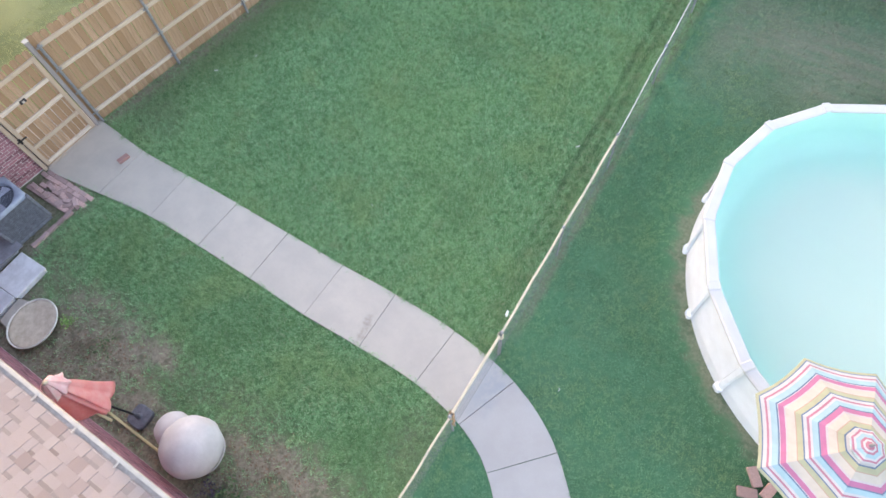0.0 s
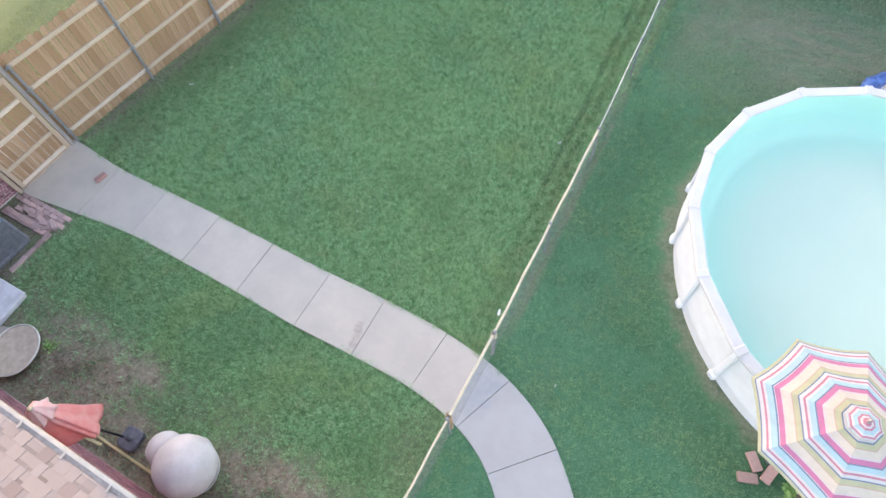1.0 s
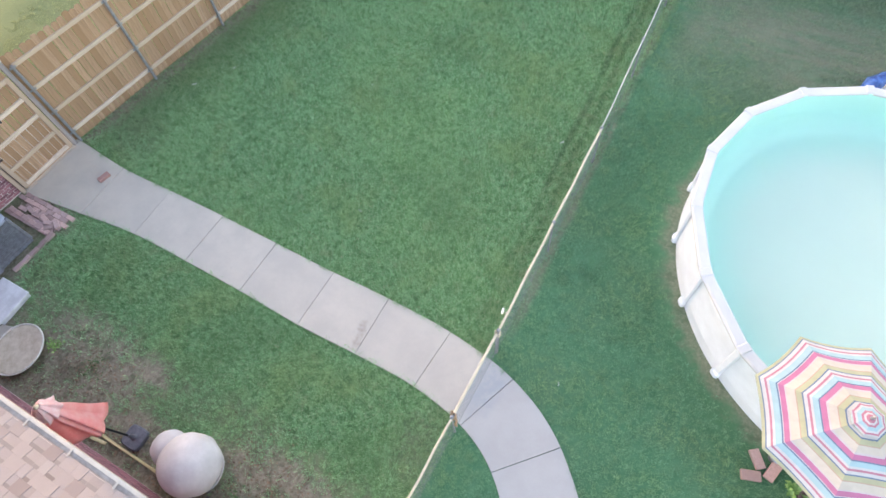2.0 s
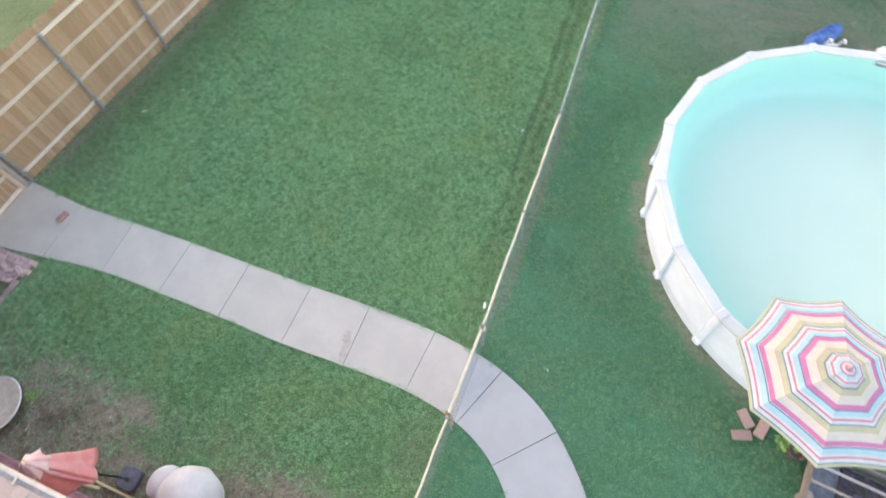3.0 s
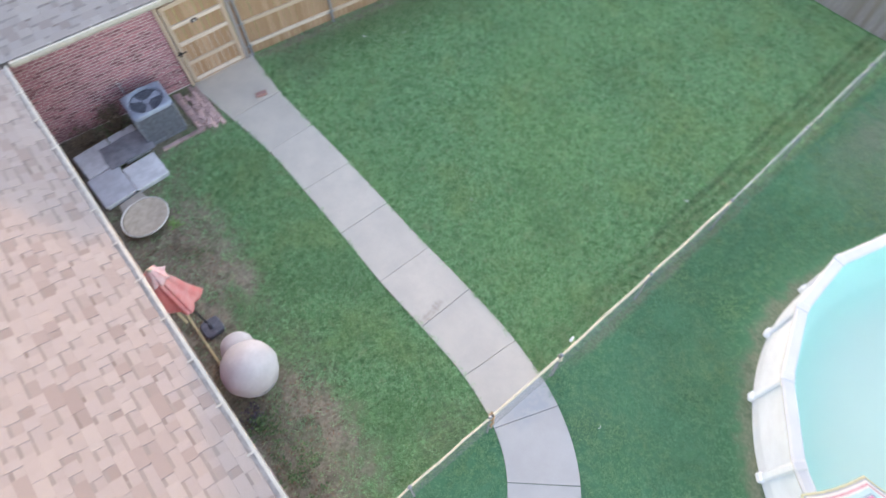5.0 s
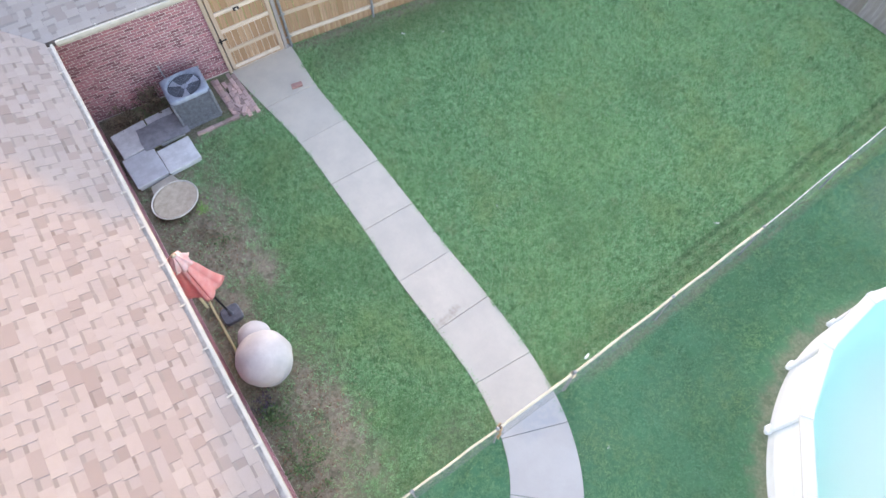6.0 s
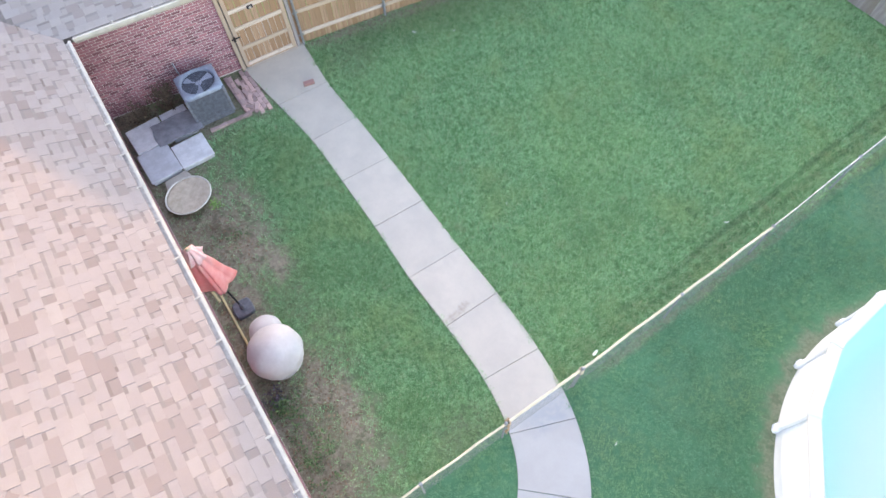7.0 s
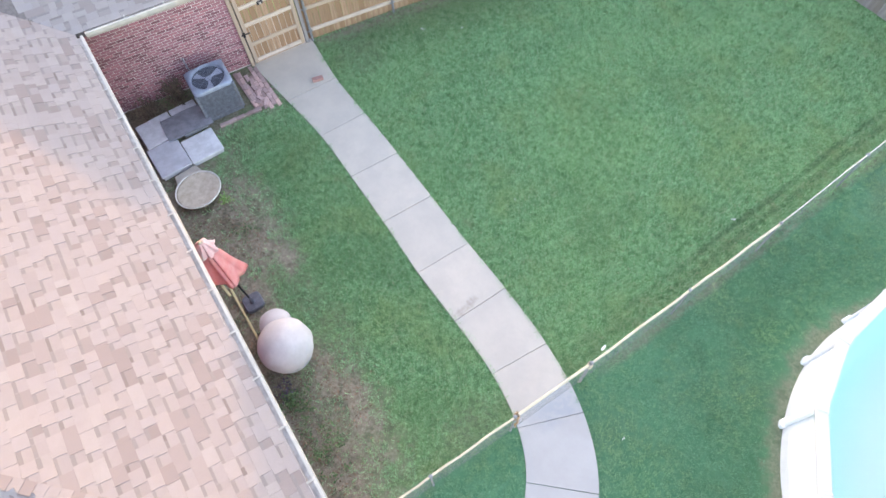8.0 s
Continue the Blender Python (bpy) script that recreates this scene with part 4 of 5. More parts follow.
for k in range(COUNT):
    a, b = PHASE + k * step, PHASE + (k + 1) * step
    bm = bmesh.new()
    inner, outer = POOL_R - 0.085, POOL_R + 0.11
    shape = [(inner, POOL_H - 0.045), (inner, POOL_H - 0.01), (inner + 0.03, POOL_H), (outer - 0.03, POOL_H), (outer, POOL_H - 0.02), (outer, POOL_H - 0.06)]
    ends = [[bm.verts.new(at_angle(t, r, z)) for r, z in shape] for t in (a + 0.012, b - 0.012)]
    n = len(shape)
    for i in range(n):
        bm.faces.new((ends[0][i], ends[0][(i + 1) % n], ends[1][(i + 1) % n], ends[1][i]))
    bm.faces.new(ends[0])
    bm.faces.new(ends[1][::-1])
    part("top_rail", bm, M_POOL, pool)
    turn = at_wall(a)
    bm = bmesh.new()
    box(bm, (0.03, 0, 0.6), (0.07, 0.13, 1.28), turn, 0.025)
    upright = part("upright", bm, M_POOL_WALL, pool)
    bm = bmesh.new()
    box(bm, (0.045, 0, 0.06), (0.10, 0.17, 0.18), turn, 0.03)
    part("foot", bm, M_POOL_WALL, upright)
    bm = bmesh.new()
    box(bm, (0.015, 0, POOL_H - 0.004), (0.215, 0.15, 0.045), turn, 0.018)
    part("cap", bm, M_POOL, upright)
SKIM = at_wall(radians(128.3))
bm = bmesh.new()
box(bm, (-0.075, 0, POOL_H - 0.15), (0.03, 0.26, 0.15), SKIM, 0.008)
skim = part("skimmer", bm, M_POOL, pool, "white skimmer mouth at the water line")
bm = bmesh.new()
box(bm, (-0.094, 0, POOL_H - 0.155), (0.012, 0.19, 0.08), SKIM, 0.004)
part("skimmer_flap", bm, M_STEEL, skim, "grey skimmer flap")
bm = bmesh.new()
box(bm, (0.13, 0, POOL_H - 0.16), (0.24, 0.36, 0.30), SKIM, 0.03)
box(bm, (0.10, 0, POOL_H + 0.03), (0.24, 0.28, 0.08), SKIM, 0.03)
part("skimmer_housing", bm, M_POOL, skim, "white skimmer housing with rounded lid on the rim")

# narrow white ladder leaning outside the rim
M_LADDER = plain("white_ladder_plastic", (0.60, 0.60, 0.61), 0.5, vary=0.05)
ladder = thing("pool_ladder", "narrow white plastic ladder leaning against the pool rim", "ladder", (12.17, 8.93, 0), 14)
for x in (-0.12, 0.12):
    bm = bmesh.new()
    tube(bm, [(x, 0.42, -0.04), (x, 0.16, 1.1), (x, 0.09, 1.32), (x, 0.03, 1.37), (x, -0.03, 1.33)], 0.02, 8)
    part("side_rail", bm, M_LADDER, ladder, smooth=True)
for k in range(4):
    z = 0.28 + 0.28 * k
    bm = bmesh.new()
    box(bm, (0, 0.41 - 0.23 * z, z), (0.23, 0.07, 0.03), None, 0.008)
    part("step", bm, M_LADDER, ladder)

# blue cover rolled up behind the pool
M_BLUE = Nodes("blue_plastic_sheet", 0.4, 0, 0.5)
M_BLUE.colour(M_BLUE.mix(M_BLUE.remap(M_BLUE.noise(9, 5, 0.6), 0.35, 0.65), (0.02, 0.06, 0.22), (0.06, 0.18, 0.48)))
M_BLUE = M_BLUE.bump(M_BLUE.noise(14, 5, 0.6), 0.8, 0.03).mat
def crumple(profile_r, length, squash, seed, sides=22, steps=26):
    bm = bmesh.new()
    rings = []
    for i in range(steps + 1):
        u = i / steps
        r0 = profile_r * (0.35 + 0.65 * math.sin(math.pi * min(1, max(0, 0.06 + 0.88 * u))) ** 0.5)
        ring = []
        for k in range(sides):
            a = math.tau * k / sides
            p = Vector((math.cos(a), math.sin(a) * squash, 0)) * r0
            d = 1 + 0.28 * noise.noise(Vector((math.cos(a) * 2 + seed, math.sin(a) * 2, u * 5))) + 0.14 * noise.noise(Vector((math.cos(a) * 6, math.sin(a) * 6 + seed, u * 13)))
            ring.append(bm.verts.new((u * length - length / 2, p.x * d, max(0.0, p.y * d + profile_r * squash))))
        rings.append(ring)
    for a, b in zip(rings, rings[1:]):
        for k in range(sides):
            bm.faces.new((a[k], a[(k + 1) % sides], b[(k + 1) % sides], b[k]))
    bm.faces.new(rings[0][::-1])
    bm.faces.new(rings[-1])
    return bm
cover = part("pool_cover", crumple(0.20, 0.95, 1.1, 2.0), M_BLUE, None, smooth=True)
cover.matrix_basis = pose(12.24, 10.3, -0.04, 0, 0, 55)
tagged(cover, "crumpled bright blue plastic pool cover heaped on the grass", "pool cover")

# ---- striped umbrella ----
WHITE, ROSE, PINK, PALE_PINK = (0.80, 0.79, 0.77), (0.70, 0.20, 0.30), (0.75, 0.17, 0.38), (0.80, 0.70, 0.70)
NAVY, AQUA, CREAM, OLIVE, RUST = (0.10, 0.20, 0.36), (0.45, 0.74, 0.80), (0.83, 0.735, 0.60), (0.60, 0.60, 0.34), (0.70, 0.43, 0.31)
# rings of the canopy by their share of its radius
RINGS = [(0.165, WHITE), (0.195, NAVY), (0.210, OLIVE), (0.265, RUST), (0.275, CREAM), (0.350, PALE_PINK), (0.370, PINK), (0.424, NAVY), (0.437, AQUA),
         (0.490, WHITE), (0.513, ROSE), (0.535, WHITE), (0.568, NAVY), (0.582, OLIVE), (0.633, RUST), (0.643, CREAM), (0.725, PALE_PINK), (0.738, PINK),
         (0.790, WHITE), (0.797, NAVY), (0.812, AQUA), (0.872, WHITE), (0.897, ROSE), (0.918, WHITE), (0.955, NAVY), (0.968, OLIVE)]
STRIPES = [((at - 0.165) / 0.835, c) for at, c in RINGS]


def cloth(name, c):
    n = Nodes(name, 0.85, 0, 0.15)
    weave = n.noise(160, 3, 0.7)
    n.colour(n.mix(n.remap(n.noise(7, 5), 0.35, 0.7), tuple(v * 0.46 + 0.075 for v in c), tuple(v * 0.52 + 0.075 for v in c)))
    return n.bump(weave, 0.3, 0.003).mat


def cloth_of(c, made={}):
    if c not in made:
        made[c] = cloth("umbrella_cloth", c)
    return made[c]


def striped_canopy(r0, r1, z_of, stripes, sag, sides=8, turn=0.0):
    """An eight-sided canopy in rings of coloured cloth; returns its mesh, with one material a stripe colour."""
    me = bpy.data.meshes.new("canopy")
    bm = bmesh.new()
    mats = []
    sub = 6
    levels = [s[0] for s in stripes] + [1.0]

    def ring(u):
        out = []
        r = r0 + (r1 - r0) * u
        for k in range(sides):
            a0, a1 = turn + math.tau * k / sides, turn + math.tau * (k + 1) / sides
            p, q = Vector((math.cos(a0), math.sin(a0), 0)) * r, Vector((math.cos(a1), math.sin(a1), 0)) * r
            for j in range(sub):
                w = j / sub
                v = p.lerp(q, w)
                bow = 4 * w * (1 - w)
                v *= 1 - sag * bow * u * 0.6
                out.append(bm.verts.new((v.x, v.y, z_of(r) - sag * 0.9 * bow * r * 0.35)))
        return out
    rings = [ring(u) for u in levels]
    n = sides * sub
    for i, (a, b) in enumerate(zip(rings, rings[1:])):
        mat = cloth_of(stripes[i][1])
        if mat not in mats:
            mats.append(mat)
        for k in range(n):
            f = bm.faces.new((a[k], b[k], b[(k + 1) % n], a[(k + 1) % n]))
            f.material_index = mats.index(mat)
    bm.to_mesh(me)
    bm.free()
    for mat in mats:
        me.materials.append(mat)
    return me


UMB = (12.40, 1.78)
UMB_R, UMB_TOP = 1.25, 2.70
M_POLE = plain("umbrella_pole", (0.62, 0.60, 0.56), 0.4, 0.5)
umbrella = thing("striped_umbrella", "open patio umbrella with pink, aqua, cream and green rings", "umbrella", (*UMB, 0))
UMB_TILT = Matrix.Translation((0, 0, 2.4)) @ Matrix.Rotation(radians(-6), 4, Vector((1, -1, 0)).normalized()) @ Matrix.Translation((0, 0, -2.4))


def rise(r):
    return UMB_TOP - 0.10 - 0.37 * (r / UMB_R) ** 1.15
can = new("canopy", striped_canopy(0.20, UMB_R, rise, STRIPES, 0.065, turn=radians(-3)))
can.parent = umbrella
can.matrix_basis = UMB_TILT
tagged(can, "canopy in concentric pink, aqua, cream, blue and green stripes")
VENT = [(0.0, ROSE), (0.2, WHITE), (0.32, ROSE), (0.45, AQUA), (0.68, WHITE), (0.8, ROSE), (0.92, WHITE)]
vent = new("vent", striped_canopy(0.015, 0.225, lambda r: UMB_TOP - 0.045 - 0.27 * r, VENT, 0.06, turn=radians(-3)))
vent.parent = can
bm = bmesh.new()
tube(bm, [(0.02, -0.03, 0.0), (0, 0, 2.4), UMB_TILT @ Vector((0, 0, UMB_TOP - 0.02))], 0.02, 10)
part("pole", bm, M_POLE, umbrella)
bm = bmesh.new()
lathe(bm, [(0, UMB_TOP - 0.06), (0.022, UMB_TOP - 0.06), (0.024, UMB_TOP - 0.03), (0.015, UMB_TOP - 0.005), (0.02, UMB_TOP + 0.015), (0, UMB_TOP + 0.035)], 12)
part("finial", bm, M_STEEL, umbrella, "small grey finial", True).matrix_basis = UMB_TILT
for k in range(8):
    a = radians(-3) + math.tau * k / 8
    bm = bmesh.new()
    tube(bm, [(math.cos(a) * r, math.sin(a) * r, rise(max(r, 0.2)) - 0.012) for r in (0.03, 0.3, 0.6, 0.9, UMB_R - 0.01)], 0.007, 5)
    rib = part("rib", bm, M_POLE, umbrella)
    rib.matrix_basis = UMB_TILT
    bm = bmesh.new()
    tube(bm, [(math.cos(a) * 0.04, math.sin(a) * 0.04, 2.05), (math.cos(a) * 0.62, math.sin(a) * 0.62, rise(0.62) - 0.02)], 0.006, 5)
    part("strut", bm, M_POLE, rib)
bm = bmesh.new()
lathe(bm, [(0, -0.04), (0.12, -0.04), (0.12, 0.03), (0.10, 0.06), (0.05, 0.08), (0.035, 0.32), (0, 0.32)], 24, (0.02, -0.03, 0))
part("base", bm, M_STEEL, umbrella, "grey weighted base", True)
# ---- air conditioner ----
M_AC = plain("blue_grey_enamel", (0.28, 0.33, 0.42), 0.45, 0.2, 0.15, 8)
M_FAN = plain("grey_blue_fan", (0.34, 0.38, 0.47), 0.5, 0.2)
M_AC_DARK = plain("dark_grey_louvre", (0.20, 0.22, 0.262), 0.55, 0.2, 0.25, 12)
M_BLACK = plain("dark_inside", (0.085, 0.098, 0.125), 0.9, vary=0.3)


def air_conditioner():
    w, d, h = 0.84, 0.92, 0.88
    ac = thing("air_conditioner", "blue-grey outdoor air conditioner with louvred sides and top fan", "air conditioner", (-2.24, -1.50, 0.0), -3)
    bm = bmesh.new()
    box(bm, (0, 0, 0.01), (w - 0.06, d - 0.06, 0.1), None, 0.01)
    part("base_tray", bm, M_AC_DARK, ac)
    bm = bmesh.new()
    box(bm, (0, 0, 0.06 + (h - 0.1) / 2), (w - 0.07, d - 0.07, h - 0.14))
    part("coil", bm, M_BLACK, ac)
    for k in range(21):
        z = 0.11 + k * 0.034
        bm = bmesh.new()
        for sx, sy, lx, ly in ((0, -1, w - 0.06, 0.02), (0, 1, w - 0.06, 0.02), (-1, 0, 0.02, d - 0.06), (1, 0, 0.02, d - 0.06)):
            box(bm, (sx * (w / 2 - 0.015), sy * (d / 2 - 0.015), z), (lx, ly, 0.017))
        part("louvre", bm, M_AC_DARK, ac)
    for sx in (-1, 1):
        for sy in (-1, 1):
            bm = bmesh.new()
            box(bm, (sx * (w / 2 - 0.025), sy * (d / 2 - 0.025), 0.06 + (h - 0.1) / 2), (0.06, 0.06, h - 0.1), None, 0.012)
            part("corner_post", bm, M_AC_DARK, ac)
    # top with round opening
    bm = bmesh.new()
    n, r = 48, 0.375
    hole, rim, low = [], [], []
    for k in range(n):
        a = math.tau * k / n
        c, s = math.cos(a), math.sin(a)
        q = (abs(c) ** 8 + abs(s) ** 8) ** (-1 / 8)
        hole.append((c * r, s * r))
        rim.append((c * q * w / 2, s * q * d / 2))
    rings = [[bm.verts.new((x, y, h - 0.11)) for x, y in hole], [bm.verts.new((x, y, h + 0.0)) for x, y in hole], [bm.verts.new((x * 1.07, y * 1.07, h + 0.02)) for x, y in hole],
             [bm.verts.new((x * 0.93, y * 0.93, h + 0.005)) for x, y in rim], [bm.verts.new((x, y, h - 0.02)) for x, y in rim], [bm.verts.new((x, y, h - 0.08)) for x, y in rim]]
    for a, b in zip(rings, rings[1:]):
        for k in range(n):
            bm.faces.new((a[k], a[(k + 1) % n], b[(k + 1) % n], b[k]))
    top = part("top_cover", bm, M_AC, ac, "lighter blue-grey top cover with round fan opening", True)
    bm = bmesh.new()
    lathe(bm, [(r, h - 0.12), (0, h - 0.12)], 32)
    part("fan_well", bm, M_BLACK, top)
    bm = bmesh.new()
    lathe(bm, [(0, h - 0.05), (0.07, h - 0.05), (0.07, h - 0.1), (0, h - 0.1)], 16)
    for k in range(3):
        a0 = math.tau * k / 3 + 2.5
        vs = []
        for i in range(6):
            u = i / 5
            for rr in (0.06, 0.345):
                a = a0 + u * (1.75 if rr > 0.1 else 1.9)
                vs.append(bm.verts.new((rr * math.cos(a), rr * math.sin(a), h - 0.10 + 0.06 * u)))
        for i in range(5):
            bm.faces.new((vs[2 * i], vs[2 * i + 1], vs[2 * i + 3], vs[2 * i + 2]))
    part("fan", bm, M_FAN, ac, "pale grey fan blades at rest")
    bm = bmesh.new()
    for rr in (0.09, 0.15, 0.21, 0.27, 0.33):
        pts = [(rr * math.cos(math.tau * k / 24), rr * math.sin(math.tau * k / 24), h + 0.015 + 0.02 * (1 - rr / 0.34)) for k in range(25)]
        tube(bm, pts, 0.0016, 3, False)
    for k in range(8):
        a = math.tau * k / 8
        tube(bm, [(0.02 * math.cos(a), 0.02 * math.sin(a), h + 0.035), (0.36 * math.cos(a), 0.36 * math.sin(a), h + 0.012)], 0.002, 3, False)
    part("fan_guard", bm, M_AC_DARK, top, "thin wire fan guard")
    bm = bmesh.new()
    tube(bm, [(-w / 2 - 0.01, -0.25, 0.5), (-w / 2 - 0.14, -0.27, 0.52), (-w / 2 - 0.3, -0.3, 0.75), (-w / 2 - 0.42, -0.3, 0.9)], 0.018, 7)
    part("conduit", bm, M_STEEL, ac, "grey electric conduit")
    return ac


air_conditioner()

# ---- bricks laid round the air conditioner ----
unit = bmesh.new()
box(unit, (0, 0, 0), (0.2, 0.095, 0.06), None, 0.006)
paver_mesh = mesh_of("paver_brick", unit, M_PAVER)
rng = random.Random(31)


def paver(x, y, z, turn, label="weathered pinkish brick lying in the edging beside the air conditioner", group="bricks round the air conditioner", mesh=paver_mesh):
    ob = new("paver_brick", mesh)
    ob.matrix_basis = pose(x, y, z, rng.uniform(-3, 3), rng.uniform(-3, 3), turn)
    return tagged(ob, label, "brick", group)


for k in range(5):
    paver(-1.60 + 0.012 * k, -1.70 + 0.205 * k, 0.0, 90 + rng.uniform(-7, 7))
for k in range(6):
    paver(-1.74 - 0.21 * k, -0.83 + 0.012 * k, 0.0, 176 + rng.uniform(-8, 8))
for k, (x, y, a) in enumerate(((-1.63, -0.60, 150), (-1.82, -0.66, 200), (-1.98, -0.62, 168), (-2.2, -0.64, 185), (-2.42, -0.6, 172), (-1.72, -0.74, 40))):
    paver(x, y, 0.02, a)
for i in range(7):
    for j in range(6):
        if rng.random() < 0.92:
            paver(-2.84 + i * 0.207 + 0.1 * (j % 2) + rng.uniform(-0.01, 0.01), -0.85 + j * 0.1, -0.022, rng.uniform(-4, 4))
unit = bmesh.new()
box(unit, (0, 0, 0), (0.26, 0.115, 0.075), None, 0.008)
loose = new("loose_brick", mesh_of("loose_brick", unit, make_brick("dull_red_brick", (0.36, 0.21, 0.19))))
loose.matrix_basis = pose(-1.56, 0.75, 0.041, 0, 0, 78)
tagged(loose, "single reddish brick lying on the concrete path by the gate", "brick")
unit = bmesh.new()
box(unit, (0, 0, 0), (0.31, 0.16, 0.06), None, 0.008)
large_paver = mesh_of("large_paver_brick", unit, make_brick("brown_pink_brick", (0.40, 0.27, 0.245)))
for x, y, z, a in ((12.16, 1.58, 0.0, 128), (12.42, 1.50, 0.012, 74), (12.14, 1.29, 0.0, 20)):
    paver(x, y, z, a, "pale pinkish brick lying loose in the grass under the striped umbrella", "bricks under the umbrella", large_paver)

# ---- grey panels by the wall ----
M_BIN = plain("pale_grey_plastic", (0.52, 0.54, 0.59), 0.6, vary=0.14, scale=5)
M_BIN_LITE = plain("chalky_grey_plastic", (0.61, 0.625, 0.66), 0.65, vary=0.16, scale=5)
M_MAT = plain("dark_grey_panel", (0.235, 0.24, 0.275), 0.55, vary=0.25, scale=6)


def flat_panel(x, y, w, d, h, turn, material, label):
    ob = thing("grey_panel", label, "panel", (x, y, -0.03), turn, "grey panels by the wall")
    bm = bmesh.new()
    box(bm, (0, 0, h / 2), (w - 0.05, d - 0.05, h), None, 0.015)
    part("body", bm, M_BIN, ob)
    bm = bmesh.new()
    box(bm, (0, 0, h + 0.012), (w, d, 0.045), None, 0.012)
    top = part("top", bm, material, ob)
    bm = bmesh.new()
    box(bm, (0, -d / 2 - 0.004, h * 0.6), (0.16, 0.014, 0.05), None, 0.004)
    part("grip", bm, M_STEEL, top)
    return ob


flat_panel(-2.21, -3.05, 0.80, 0.80, 0.13, 3, M_BIN_LITE, "large pale grey plastic panel lying flat against the house wall")
flat_panel(-1.33, -3.12, 0.92, 0.72, 0.12, 2, M_BIN, "mid-grey plastic panel lying flat beside the round tray")
flat_panel(-1.22, -2.37, 0.74, 0.75, 0.12, 1, M_BIN_LITE, "whitish plastic panel lying flat with a scuffed edge")
flat_panel(-2.19, -2.32, 0.90, 0.62, 0.12, 1, M_BIN_LITE, "pale grey plastic panel lying flat under a dark sheet")
def warped_sheet(width, depth, thick, steps=8):
    """A slightly buckled sheet with square edges, its near corner lifted."""
    bm = bmesh.new()
    layers = []
    for lift in (thick, 0.0):
        rows = []
        for i in range(steps + 1):
            u = i / steps
            row = []
            for j in range(steps + 1):
                v = j / steps
                x, y = width * (u - 0.5), depth * (v - 0.5)
                row.append(bm.verts.new((x + 0.012 * math.sin(v * 9), y + 0.012 * math.sin(u * 8), lift + 0.05 * v * (1 - u) + 0.008 * math.sin(5 * u) * math.cos(4 * v))))
            rows.append(row)
        layers.append(rows)
    top, low = layers
    for i in range(steps):
        for j in range(steps):
            bm.faces.new((top[i][j], top[i + 1][j], top[i + 1][j + 1], top[i][j + 1]))
            bm.faces.new((low[i][j], low[i][j + 1], low[i + 1][j + 1], low[i + 1][j]))
    loop = lambda g: [g[i][0] for i in range(steps)] + [g[steps][j] for j in range(steps)] + [g[i][steps] for i in range(steps, 0, -1)] + [g[0][j] for j in range(steps, 0, -1)]
    a, b = loop(top), loop(low)
    for k in range(len(a)):
        bm.faces.new((a[k], b[k], b[(k + 1) % len(a)], a[(k + 1) % len(a)]))
    return bm


panel = part("dark_panel", warped_sheet(0.68, 1.06, 0.025), M_MAT)
panel.matrix_basis = pose(-2.03, -2.41, 0.128, 0, 0, -3)
tagged(panel, "warped dark grey sheet lying across the pale grey panels", "panel")

# ---- round tray on the ground ----
M_TRAY = Nodes("tan_weathered_tray", 0.9, 0, 0.2)
M_TRAY.colour(M_TRAY.mix(M_TRAY.remap(M_TRAY.noise(6, 6, 0.65), 0.3, 0.7), (0.47, 0.405, 0.31), (0.63, 0.565, 0.465)))
M_TRAY = M_TRAY.bump(M_TRAY.noise(60, 4), 0.4, 0.004).mat
M_RIM = plain("chalky_white_rim", (0.70, 0.69, 0.65), 0.6, vary=0.15, scale=7)
tray = thing("round_tray", "shallow round tan tray with a raised white rim and short neck", "tray", (-0.12, -2.90, 0.06), 4)
tray.matrix_basis = pose(-0.18, -2.92, 0.06, 2, -4, 4)
bm = bmesh.new()
lathe(bm, [(0, -0.03), (0.45, -0.03), (0.485, 0.0), (0.475, 0.012), (0.43, -0.004), (0, -0.012)], 40)
part("dish", bm, M_TRAY, tray, smooth=True)
bm = bmesh.new()
lathe(bm, [(0.482, 0.0), (0.502, -0.01), (0.512, 0.014), (0.506, 0.032), (0.494, 0.032), (0.486, 0.016)], 48, close=True)
part("rim", bm, M_RIM, tray, "white raised rim", True)
bm = bmesh.new()
prism(bm, [(-0.42, -0.30), (-0.66, -0.25), (-0.66, 0.25), (-0.42, 0.30), (-0.485, 0.12), (-0.495, -0.12)], -0.025, 0.035)
part("neck", bm, M_WHITE, tray, "white flat neck")

# ---- covered round grill ----
M_COVER = Nodes("off_white_cover", 0.75, 0, 0.25)
gr = M_COVER
cv = gr.mix(gr.remap(gr.noise(3.0, 5, 0.6), 0.35, 0.7), (0.45, 0.43, 0.44), (0.54, 0.52, 0.53))
cv = gr.mix(gr.remap(gr.noise(7, 6, 0.7), 0.58, 0.75, 0.0, 0.4), cv, (0.44, 0.46, 0.34))
gr.colour(cv)
M_COVER = gr.bump(gr.noise(9, 4), 0.25, 0.02).mat


